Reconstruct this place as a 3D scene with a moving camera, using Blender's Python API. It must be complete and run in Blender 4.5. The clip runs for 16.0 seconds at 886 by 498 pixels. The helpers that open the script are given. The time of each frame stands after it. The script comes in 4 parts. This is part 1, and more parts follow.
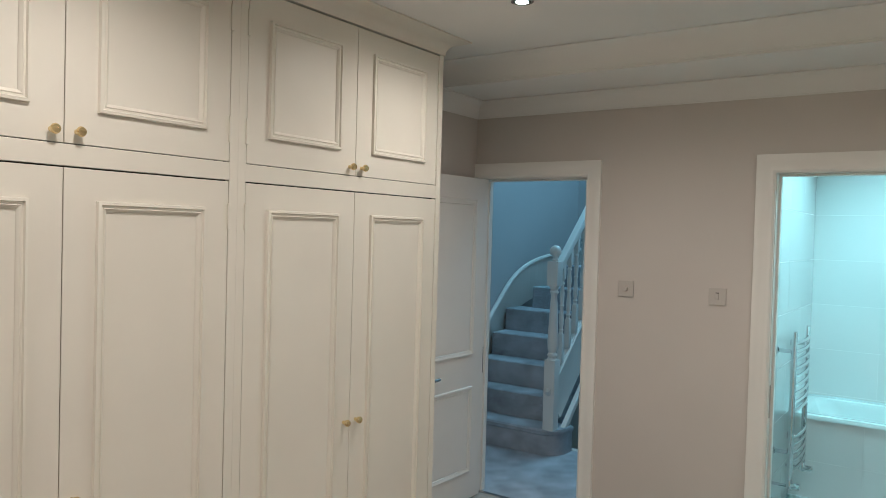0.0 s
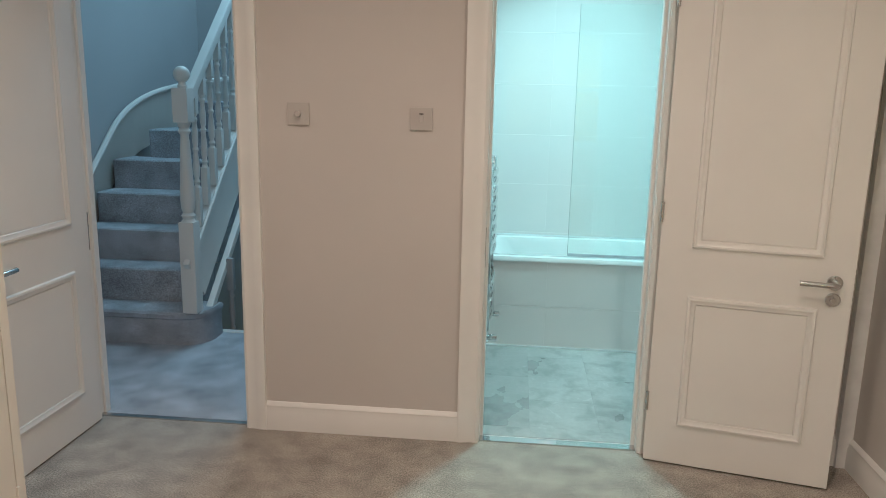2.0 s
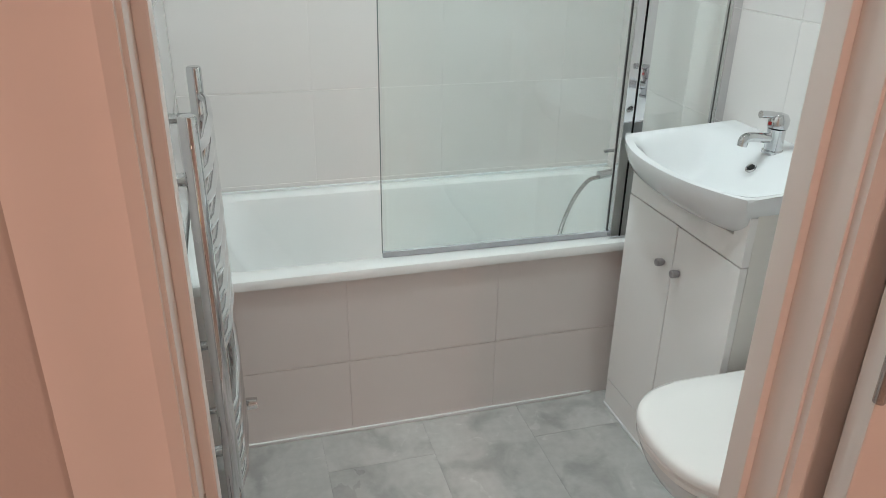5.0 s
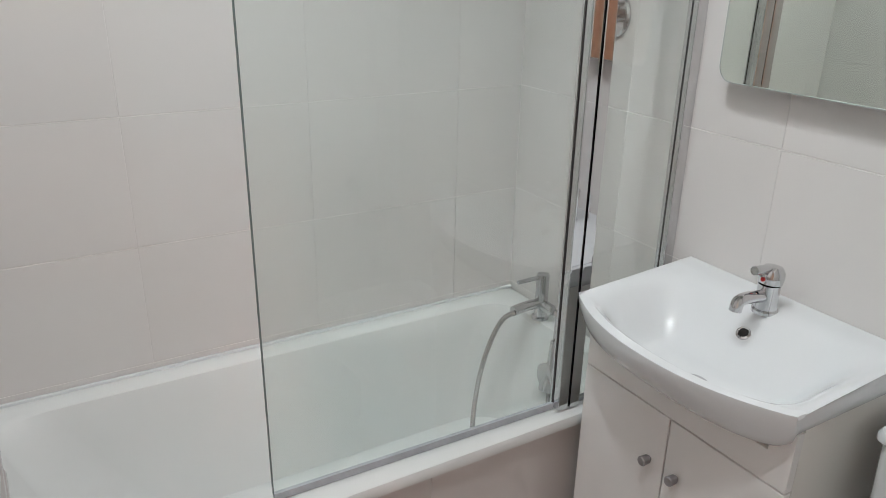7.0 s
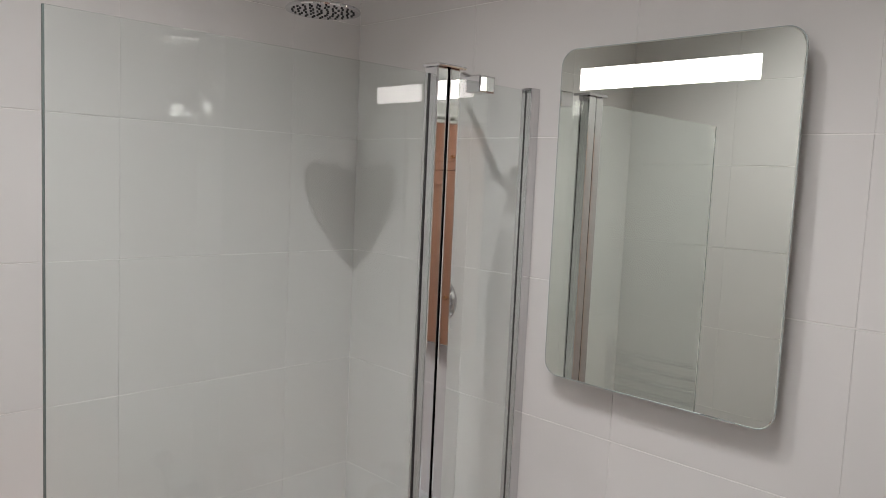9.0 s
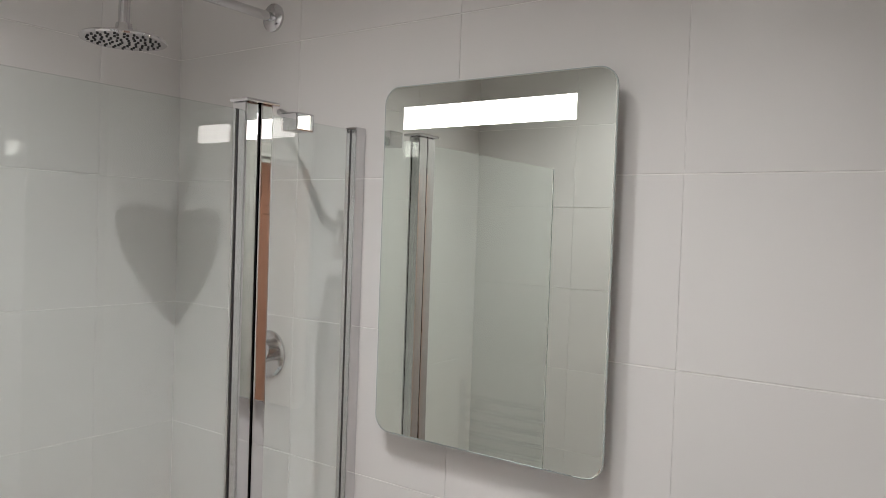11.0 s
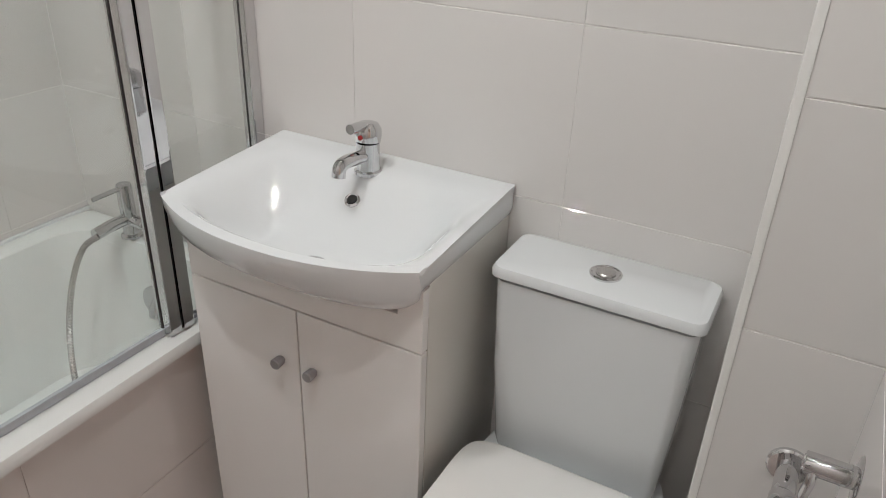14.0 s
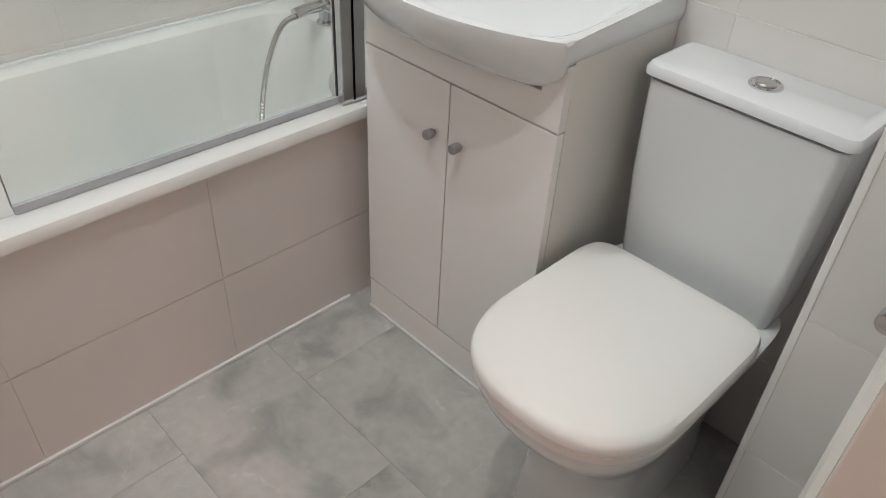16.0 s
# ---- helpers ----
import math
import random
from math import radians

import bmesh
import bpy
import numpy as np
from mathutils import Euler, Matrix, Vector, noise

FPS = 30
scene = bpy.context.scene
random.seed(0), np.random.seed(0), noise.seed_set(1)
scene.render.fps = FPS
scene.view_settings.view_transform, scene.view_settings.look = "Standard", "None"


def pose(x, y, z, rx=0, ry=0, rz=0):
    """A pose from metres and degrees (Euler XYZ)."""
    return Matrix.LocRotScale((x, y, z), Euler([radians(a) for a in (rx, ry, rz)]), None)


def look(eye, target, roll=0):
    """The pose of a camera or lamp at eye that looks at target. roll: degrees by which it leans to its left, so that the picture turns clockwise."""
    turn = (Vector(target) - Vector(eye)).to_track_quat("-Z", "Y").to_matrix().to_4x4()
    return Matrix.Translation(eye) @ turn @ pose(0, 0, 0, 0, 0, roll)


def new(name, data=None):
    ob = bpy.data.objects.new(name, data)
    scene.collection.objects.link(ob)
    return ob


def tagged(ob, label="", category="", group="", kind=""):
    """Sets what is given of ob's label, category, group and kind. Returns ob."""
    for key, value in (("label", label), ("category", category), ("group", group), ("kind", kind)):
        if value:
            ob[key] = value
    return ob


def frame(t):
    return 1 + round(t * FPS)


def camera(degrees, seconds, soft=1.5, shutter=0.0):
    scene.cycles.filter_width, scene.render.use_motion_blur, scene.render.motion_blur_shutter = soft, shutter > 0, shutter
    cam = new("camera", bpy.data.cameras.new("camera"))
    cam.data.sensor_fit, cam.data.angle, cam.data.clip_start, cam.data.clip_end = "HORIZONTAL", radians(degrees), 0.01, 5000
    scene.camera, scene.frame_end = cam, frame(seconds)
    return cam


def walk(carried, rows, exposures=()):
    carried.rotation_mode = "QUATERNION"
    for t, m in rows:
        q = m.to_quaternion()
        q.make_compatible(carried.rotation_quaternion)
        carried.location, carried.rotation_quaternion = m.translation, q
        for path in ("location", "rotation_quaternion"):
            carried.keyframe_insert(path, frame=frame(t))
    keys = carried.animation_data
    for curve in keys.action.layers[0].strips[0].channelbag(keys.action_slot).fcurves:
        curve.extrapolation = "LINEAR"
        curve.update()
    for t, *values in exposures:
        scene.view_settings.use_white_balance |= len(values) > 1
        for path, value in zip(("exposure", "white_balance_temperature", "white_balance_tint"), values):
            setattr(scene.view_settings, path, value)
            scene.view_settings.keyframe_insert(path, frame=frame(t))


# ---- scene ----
cam = camera(61.6, 16.0, soft=0.85)
PATH = [
    (0, (-0.653, -5.108, 1.612), (-1.800, -3.470, 1.563), 1.6),
    (0.5, (-0.758, -5.020, 1.599), (-1.535, -3.177, 1.620), 1.8),
    (1, (-0.936, -4.840, 1.520), (-1.436, -2.904, 1.541), 1.9),
    (1.5, (-1.111, -4.494, 1.431), (-1.490, -2.539, 1.254), 1.5),
    (2, (-1.297, -4.096, 1.412), (-1.484, -2.147, 1.004), 1.2),
    (2.5, (-1.424, -3.637, 1.395), (-1.388, -1.701, 0.896), 1.3),
    (3, (-1.412, -3.156, 1.395), (-1.278, -1.255, 0.791), 0.9),
    (3.5, (-1.432, -2.736, 1.394), (-1.206, -0.857, 0.721), 0.2),
    (4.75, (-1.350, -1.950, 1.405), (-0.930, -0.170, 0.605), 0.8),
    (6, (-1.331, -1.237, 1.424), (-0.538, 0.356, 0.511), 1.3),
    (6.5, (-1.333, -1.165, 1.471), (-0.482, 0.419, 0.595), 1.3),
    (7, (-1.311, -1.11, 1.519), (-0.357, 0.487, 0.784), 1.1),
    (7.5, (-1.294, -1.078, 1.559), (-0.198, 0.502, 1.011), 1.1),
    (8, (-1.297, -1.052, 1.602), (-0.081, 0.492, 1.229), 1.1),
    (8.5, (-1.317, -1.009, 1.69), (0.002, 0.472, 1.429), 1.6),
    (11, (-1.171, -1.020, 1.694), (0.459, 0.137, 1.641), 2.0),
    (11.5, (-1.146, -1.014, 1.652), (0.528, 0.057, 1.424), 1.5),
    (12, (-1.113, -1.022, 1.620), (0.546, 0.004, 1.180), 1.2),
    (12.5, (-1.116, -1.016, 1.576), (0.539, -0.059, 0.988), 1.2),
    (13, (-1.121, -1.020, 1.517), (0.517, -0.114, 0.814), 1.6),
    (13.5, (-1.130, -1.019, 1.448), (0.480, -0.150, 0.641), 2.0),
    (14, (-1.142, -1.014, 1.400), (0.421, -0.196, 0.459), 2.3),
    (14.5, (-1.159, -1.033, 1.356), (0.346, -0.255, 0.293), 2.5),
    (15, (-1.187, -1.055, 1.324), (0.265, -0.297, 0.175), 2.9),
    (15.5, (-1.176, -1.103, 1.291), (0.183, -0.264, 0.087), 3.4),
    (16, (-1.205, -1.171, 1.285), (-0.069, -0.069, 0.063), 3.3),
]
walk(cam, [(t, look(e, g, r)) for t, e, g, r in PATH],
     [(0, 0.5, 4000, -40), (1.5, 0.6, 4150, -38), (2.5, 0.56, 4700, -30), (3.0, 0.44, 4900, -26), (3.5, 0.42, 5200, -20), (6, -0.12, 6200, 10), (7, -0.18, 6250, 11), (8.5, -0.40, 6500, 16), (11, -0.26, 6500, 14), (14, -0.18, 6550, 13), (16, 0.0, 6500, 11)])

# ---------------------------------------------------------------- light
world = bpy.data.worlds.new("world")
scene.world = world
world.use_nodes = True
wn = world.node_tree.nodes
sky = wn.new("ShaderNodeTexSky")
sky.sky_type = "NISHITA"
sky.sun_disc = False
sky.sun_elevation = radians(12)
sky.sun_rotation = radians(200)
wn["Background"].inputs["Strength"].default_value = 0.05
world.node_tree.links.new(sky.outputs["Color"], wn["Background"].inputs["Color"])


def lamp(kind, name, m, power, color, size=0.1, size_y=None, cone=None):
    data = bpy.data.lights.new(name, kind)
    data.energy = power
    data.color = color
    if kind == "AREA":
        data.size = size
        if size_y:
            data.shape, data.size_y = "RECTANGLE", size_y
        else:
            data.shape = "DISK"
    else:
        data.shadow_soft_size = size
    if cone:
        data.spot_size, data.spot_blend = radians(cone), 0.7
    ob = new(name, data)
    ob.matrix_world = m
    return ob


WARM = (1.0, 0.53, 0.42)
COOL = (0.985, 1.0, 0.975)
DAY = (0.84, 0.84, 1.0)
# bathroom ceiling spots
BATH_SPOTS = [(-0.87, -0.12), (-1.02, -0.62), (-1.25, -0.35)]
for (bx, by), watt in zip(BATH_SPOTS, (38, 36, 14)):
    lamp("SPOT", "bath_downlight_lamp", pose(bx, by, 2.705), watt, COOL, 0.010, cone=122)
# bedroom ceiling spots
BED_SPOTS = [(-2.10, -2.55), (-0.84, -2.57), (-2.09, -4.1), (-0.84, -4.1), (-2.09, -5.6), (-0.84, -5.6)]
for bx, by in BED_SPOTS:
    lamp("SPOT", "bedroom_downlight_lamp", pose(bx, by, 2.505), 35, WARM, 0.03, cone=165)
# daylight that falls down the stairwell from the floor above
lamp("AREA", "stairwell_daylight", pose(-2.4, 0.9, 3.9, 0, 0, 0), 30, DAY, 1.2, 1.2)
# daylight in the bedroom window behind the start of the walk
lamp("AREA", "window_daylight", pose(-1.00, -6.56, 1.5, 90, 0, 180), 38, (0.80, 0.90, 1.0), 1.3, 1.5)

# ---------------------------------------------------------------- materials


def mat(name, color, rough=0.5, metal=0.0, tone=0.06, scale=4.0, fine=0.0, fine_scale=300.0, bump=0.0, coat=0.0, each=0.0, wear=0.0, stretch=None, spread=0.2):
    """Principled surface with large patches (tone), fine grain and relief, and a slight change from piece to piece."""
    m = bpy.data.materials.new(name)
    m.use_nodes = True
    nt = m.node_tree
    n, l = nt.nodes, nt.links
    b = n["Principled BSDF"]
    b.inputs["Roughness"].default_value = rough
    b.inputs["Metallic"].default_value = metal
    b.inputs["Coat Weight"].default_value = coat
    b.inputs["Coat Roughness"].default_value = 0.05
    co = n.new("ShaderNodeTexCoord")
    big = n.new("ShaderNodeTexNoise")
    big.inputs["Scale"].default_value = scale
    big.inputs["Detail"].default_value = 6
    where = co.outputs["Object"]
    if each:
        own = n.new("ShaderNodeObjectInfo")
        far = n.new("ShaderNodeVectorMath")
        far.operation = "MULTIPLY_ADD"
        far.inputs[1].default_value = (37.0, 53.0, 71.0)
        l.new(own.outputs["Random"], far.inputs[0]), l.new(where, far.inputs[2])
        where = far.outputs["Vector"]
    if stretch:
        st = n.new("ShaderNodeVectorMath")
        st.operation = "MULTIPLY"
        st.inputs[1].default_value = stretch
        l.new(where, st.inputs[0])
        where = st.outputs["Vector"]
    l.new(where, big.inputs["Vector"])
    ramp = n.new("ShaderNodeMapRange")
    ramp.inputs["From Min"].default_value, ramp.inputs["From Max"].default_value = 0.5 - spread, 0.5 + spread
    ramp.inputs["To Min"].default_value, ramp.inputs["To Max"].default_value = 1 - tone, 1 + tone
    l.new(big.outputs["Fac"], ramp.inputs["Value"])
    value = ramp.outputs["Result"]
    if fine:
        small = n.new("ShaderNodeTexNoise")
        small.inputs["Scale"].default_value = fine_scale
        small.inputs["Detail"].default_value = 3
        l.new(co.outputs["Object"], small.inputs["Vector"])
        r2 = n.new("ShaderNodeMapRange")
        r2.inputs["From Min"].default_value, r2.inputs["From Max"].default_value = 0.25, 0.75
        r2.inputs["To Min"].default_value, r2.inputs["To Max"].default_value = 1 - fine, 1 + fine
        l.new(small.outputs["Fac"], r2.inputs["Value"])
        mul = n.new("ShaderNodeMath")
        mul.operation = "MULTIPLY"
        l.new(value, mul.inputs[0]), l.new(r2.outputs["Result"], mul.inputs[1])
        value = mul.outputs["Value"]
    if each:
        info = n.new("ShaderNodeObjectInfo")
        r3 = n.new("ShaderNodeMapRange")
        r3.inputs["To Min"].default_value, r3.inputs["To Max"].default_value = 1 - each, 1 + each
        l.new(info.outputs["Random"], r3.inputs["Value"])
        mul = n.new("ShaderNodeMath")
        mul.operation = "MULTIPLY"
        l.new(value, mul.inputs[0]), l.new(r3.outputs["Result"], mul.inputs[1])
        value = mul.outputs["Value"]
    mix = n.new("ShaderNodeVectorMath")
    mix.operation = "SCALE"
    mix.inputs[0].default_value = color
    l.new(value, mix.inputs["Scale"])
    l.new(mix.outputs["Vector"], b.inputs["Base Color"])
    if wear:
        r4 = n.new("ShaderNodeMapRange")
        r4.inputs["From Min"].default_value, r4.inputs["From Max"].default_value = 0.3, 0.7
        r4.inputs["To Min"].default_value, r4.inputs["To Max"].default_value = max(0.0, rough - wear), rough + wear
        l.new(big.outputs["Fac"], r4.inputs["Value"])
        l.new(r4.outputs["Result"], b.inputs["Roughness"])
    if bump:
        tex = n.new("ShaderNodeTexNoise")
        tex.inputs["Scale"].default_value = fine_scale
        tex.inputs["Detail"].default_value = 4
        l.new(co.outputs["Object"], tex.inputs["Vector"])
        bp = n.new("ShaderNodeBump")
        bp.inputs["Strength"].default_value = bump
        bp.inputs["Distance"].default_value = 0.002
        l.new(tex.outputs["Fac"], bp.inputs["Height"])
        l.new(bp.outputs["Normal"], b.inputs["Normal"])
    return m


def glow(name, color, strength):
    m = bpy.data.materials.new(name)
    m.use_nodes = True
    b = m.node_tree.nodes["Principled BSDF"]
    b.inputs["Base Color"].default_value = (*color, 1)
    b.inputs["Emission Color"].default_value = (*color, 1)
    b.inputs["Emission Strength"].default_value = strength
    return m


def glass(name, color):
    m = bpy.data.materials.new(name)
    m.use_nodes = True
    b = m.node_tree.nodes["Principled BSDF"]
    b.inputs["Base Color"].default_value = (*color, 1)
    b.inputs["Roughness"].default_value = 0.0
    b.inputs["Transmission Weight"].default_value = 1.0
    b.inputs["IOR"].default_value = 1.5
    return m


WALL_PAINT = mat("wall_paint", (0.58, 0.54, 0.50), 0.75, tone=0.03, scale=1.5, bump=0.12, fine_scale=260)
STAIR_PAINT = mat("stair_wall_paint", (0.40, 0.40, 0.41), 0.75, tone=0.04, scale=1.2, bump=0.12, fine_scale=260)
CEILING_PAINT = mat("ceiling_paint", (0.78, 0.77, 0.74), 0.85, tone=0.02, scale=1.5, bump=0.08, fine_scale=200)
TRIM_PAINT = mat("trim_paint", (0.78, 0.76, 0.72), 0.35, tone=0.03, scale=3, bump=0.05, fine_scale=60)
DOOR_PAINT = mat("door_paint", (0.76, 0.74, 0.70), 0.38, tone=0.03, scale=2.5, bump=0.05, fine_scale=70)
WARDROBE_PAINT = mat("wardrobe_paint", (0.76, 0.72, 0.63), 0.42, tone=0.03, scale=2.5, bump=0.05, fine_scale=80)
CARPET = mat("bedroom_carpet", (0.36, 0.325, 0.28), 0.95, tone=0.22, scale=9, fine=0.5, fine_scale=170, bump=1.0)
STAIR_CARPET = mat("stair_carpet", (0.40, 0.41, 0.44), 0.95, tone=0.30, scale=6, fine=0.5, fine_scale=170, bump=1.0)
TILE = mat("white_gloss_tile", (0.70, 0.682, 0.665), 0.02, tone=0.015, scale=2, each=0.012, bump=0.015, fine_scale=9)
GROUT = mat("pale_grout", (0.82, 0.80, 0.78), 0.7, tone=0.06, scale=14)
PORCELAIN = mat("porcelain", (0.72, 0.745, 0.755), 0.03, tone=0.01, scale=3, coat=0.4)
SEAT_PLASTIC = mat("seat_plastic", (0.80, 0.795, 0.775), 0.06, tone=0.012, scale=3)
ACRYLIC = mat("bath_acrylic", (0.74, 0.765, 0.755), 0.04, tone=0.015, scale=3, coat=0.3)
VANITY_GLOSS = mat("vanity_gloss", (0.80, 0.795, 0.78), 0.06, tone=0.012, scale=3)
VANITY_SIDE = mat("vanity_side", (0.70, 0.69, 0.65), 0.4, tone=0.02, scale=3)
CHROME = mat("chrome", (0.66, 0.66, 0.67), 0.04, metal=1.0, tone=0.03, scale=20, wear=0.03)
SATIN = mat("satin_steel", (0.58, 0.57, 0.56), 0.26, metal=1.0, tone=0.05, scale=30)
BRASS = mat("brass", (0.78, 0.64, 0.34), 0.22, metal=1.0, tone=0.06, scale=40)
SEAL = mat("black_seal", (0.02, 0.02, 0.02), 0.5, tone=0.1)
GREY_SEAL = mat("clear_seal", (0.42, 0.45, 0.48), 0.2, tone=0.08, scale=30)
PLASTIC = mat("switch_plastic", (0.50, 0.465, 0.43), 0.35, tone=0.02)
DARK = mat("dark_hole", (0.015, 0.015, 0.015), 0.6, tone=0.1)
RED = mat("red_dot", (0.5, 0.02, 0.02), 0.3, tone=0.05)
KNOB = mat("grey_knob", (0.36, 0.36, 0.37), 0.35, metal=0.7, tone=0.05)
MIRROR = mat("mirror_silver", (0.80, 0.84, 0.79), 0.0, metal=1.0, tone=0.0)
MIRROR_EDGE = mat("mirror_edge", (0.55, 0.62, 0.60), 0.15, metal=0.3, tone=0.05)
GLASS_EDGE = mat("glass_edge", (0.13, 0.17, 0.16), 0.10, tone=0.08, scale=12)
GLASS = glass("screen_glass", (0.915, 0.962, 0.945))
WINDOW_GLASS = glass("window_glass", (0.98, 0.99, 1.0))
LED = glow("mirror_light", (1.0, 0.96, 0.90), 7.0)
SPOT_GLOW = glow("spot_glow", (1.0, 0.62, 0.45), 25.0)
BATH_GLOW = glow("bath_spot_glow", (1.0, 0.985, 0.955), 40.0)


def vinyl():
    """Grey stone print: soft clouds, smaller darker blotches and a few pale scratches, different on every piece."""
    m = mat("stone_vinyl", (0.43, 0.435, 0.42), 0.30, tone=0.20, scale=2.6, spread=0.22, fine=0.07, fine_scale=38, bump=0.03, each=0.05, wear=0.04, stretch=(1.0, 1.0, 0.6))
    n, l = m.node_tree.nodes, m.node_tree.links
    b = n["Principled BSDF"]
    base = b.inputs["Base Color"].links[0].from_socket
    co, own = n.new("ShaderNodeTexCoord"), n.new("ShaderNodeObjectInfo")
    off = n.new("ShaderNodeVectorMath")
    off.operation = "MULTIPLY_ADD"
    off.inputs[1].default_value = (91.0, 17.0, 43.0)
    l.new(own.outputs["Random"], off.inputs[0]), l.new(co.outputs["Object"], off.inputs[2])

    def layer(source, scale, detail, warp, low, high, dark, light):
        tex = n.new("ShaderNodeTexNoise")
        tex.inputs["Scale"].default_value, tex.inputs["Detail"].default_value = scale, detail
        tex.inputs["Distortion"].default_value = warp
        l.new(off.outputs["Vector"], tex.inputs["Vector"])
        r = n.new("ShaderNodeMapRange")
        r.interpolation_type = "SMOOTHSTEP"
        r.inputs["From Min"].default_value, r.inputs["From Max"].default_value = low, high
        r.inputs["To Min"].default_value, r.inputs["To Max"].default_value = dark, light
        l.new(tex.outputs["Fac"], r.inputs["Value"])
        mul = n.new("ShaderNodeVectorMath")
        mul.operation = "SCALE"
        l.new(source, mul.inputs[0]), l.new(r.outputs["Result"], mul.inputs["Scale"])
        return mul.outputs["Vector"]

    out = layer(base, 7.5, 5, 0.6, 0.30, 0.55, 0.72, 1.0)
    out = layer(out, 15.0, 6, 1.6, 0.60, 0.72, 1.0, 1.16)
    l.new(out, b.inputs["Base Color"])
    return m


VINYL = vinyl()

# ---------------------------------------------------------------- mesh helpers


def thing(name, label, category, at=(0, 0, 0), group="", kind=""):
    ob = new(name)
    ob.location = at
    ob.empty_display_size = 0.1
    return tagged(ob, label, category, group, kind)


def obj(name, bm, material, smooth=False):
    bmesh.ops.recalc_face_normals(bm, faces=bm.faces)
    me = bpy.data.meshes.new(name)
    bm.to_mesh(me)
    bm.free()
    me.materials.append(material)
    if smooth:
        me.shade_smooth()
        me.set_sharp_from_angle(angle=radians(38))
    return new(name, me)


def part(name, bm, material, parent, label="", smooth=False):
    """Links bm, given in world places, as one mesh under parent."""
    ob = obj(name, bm, material, smooth)
    if parent is not None:
        ob.parent = parent
        p, base = parent, Vector((0, 0, 0))
        while p is not None:
            base += p.location
            p = p.parent
        ob.data.transform(Matrix.Translation(-base))
    if label:
        tagged(ob, label)
    return ob


def box(x0, x1, y0, y1, z0, z1, bevel=0.0, segments=2, bm=None):
    bm = bm or bmesh.new()
    v = bmesh.ops.create_cube(bm, size=1)["verts"]
    for q in v:
        q.co = Vector((x0 + (q.co.x + 0.5) * (x1 - x0), y0 + (q.co.y + 0.5) * (y1 - y0), z0 + (q.co.z + 0.5) * (z1 - z0)))
    if bevel:
        es = {e for q in v for e in q.link_edges}
        bmesh.ops.bevel(bm, geom=list(es), offset=bevel, segments=segments, profile=0.7, affect="EDGES")
    return bm


def lathe(profile, base, axis=(0, 0, 1), segments=20, bm=None):
    """Turns (radius, height) rows round an axis from base."""
    bm = bm or bmesh.new()
    q = Vector((0, 0, 1)).rotation_difference(Vector(axis).normalized())
    base = Vector(base)
    rings = []
    for r, h in profile:
        ring = [bm.verts.new(base + q @ Vector((r * math.cos(a), r * math.sin(a), h))) for a in (2 * math.pi * i / segments for i in range(segments))]
        rings.append(ring)
    for a, b in zip(rings, rings[1:]):
        for i in range(segments):
            bm.faces.new((a[i], a[(i + 1) % segments], b[(i + 1) % segments], b[i]))
    bm.faces.new(rings[0][::-1])
    bm.faces.new(rings[-1])
    return bm


def tube(points, r, segments=10, bm=None):
    bm = bm or bmesh.new()
    pts = [Vector(p) for p in points]
    rings, up = [], None
    for i, p in enumerate(pts):
        d = (pts[min(i + 1, len(pts) - 1)] - pts[max(i - 1, 0)]).normalized()
        if up is None:
            up = d.orthogonal().normalized()
        up = (up - d * up.dot(d)).normalized()
        side = d.cross(up)
        rings.append([bm.verts.new(p + r * (up * math.cos(a) + side * math.sin(a))) for a in (2 * math.pi * k / segments for k in range(segments))])
    for a, b in zip(rings, rings[1:]):
        for k in range(segments):
            bm.faces.new((a[k], a[(k + 1) % segments], b[(k + 1) % segments], b[k]))
    bm.faces.new(rings[0][::-1])
    bm.faces.new(rings[-1])
    return bm


def smooth_path(points, steps=8):
    """Catmull-Rom points through the given ones."""
    p = [Vector(q) for q in points]
    p = [2 * p[0] - p[1], *p, 2 * p[-1] - p[-2]]
    out = []
    for a, b, c, d in zip(p, p[1:], p[2:], p[3:]):
        for i in range(steps):
            t = i / steps
            out.append(0.5 * ((2 * b) + (c - a) * t + (2 * a - 5 * b + 4 * c - d) * t * t + (3 * b - a - 3 * c + d) * t ** 3))
    return out + [p[-2]]


def sweep(path, normal, profile, closed=False, bm=None):
    """Carries a profile of (sideways, outwards) rows along a flat path with mitred corners."""
    bm = bm or bmesh.new()
    p = [Vector(q) for q in path]
    n = Vector(normal)
    k = len(p)
    rings = []
    for i in range(k):
        a = p[i] - p[i - 1] if (closed or i) else p[1] - p[0]
        b = p[(i + 1) % k] - p[i] if (closed or i < k - 1) else a
        s1, s2 = n.cross(a.normalized()), n.cross(b.normalized())
        m = (s1 + s2) / (1 + s1.dot(s2))
        rings.append([bm.verts.new(p[i] + m * u + n * w) for u, w in profile])
    c = len(profile)
    for i in range(k if closed else k - 1):
        a, b = rings[i], rings[(i + 1) % k]
        for j in range(c):
            bm.faces.new((a[j], a[(j + 1) % c], b[(j + 1) % c], b[j]))
    if not closed:
        bm.faces.new(rings[0]), bm.faces.new(rings[-1][::-1])
    return bm


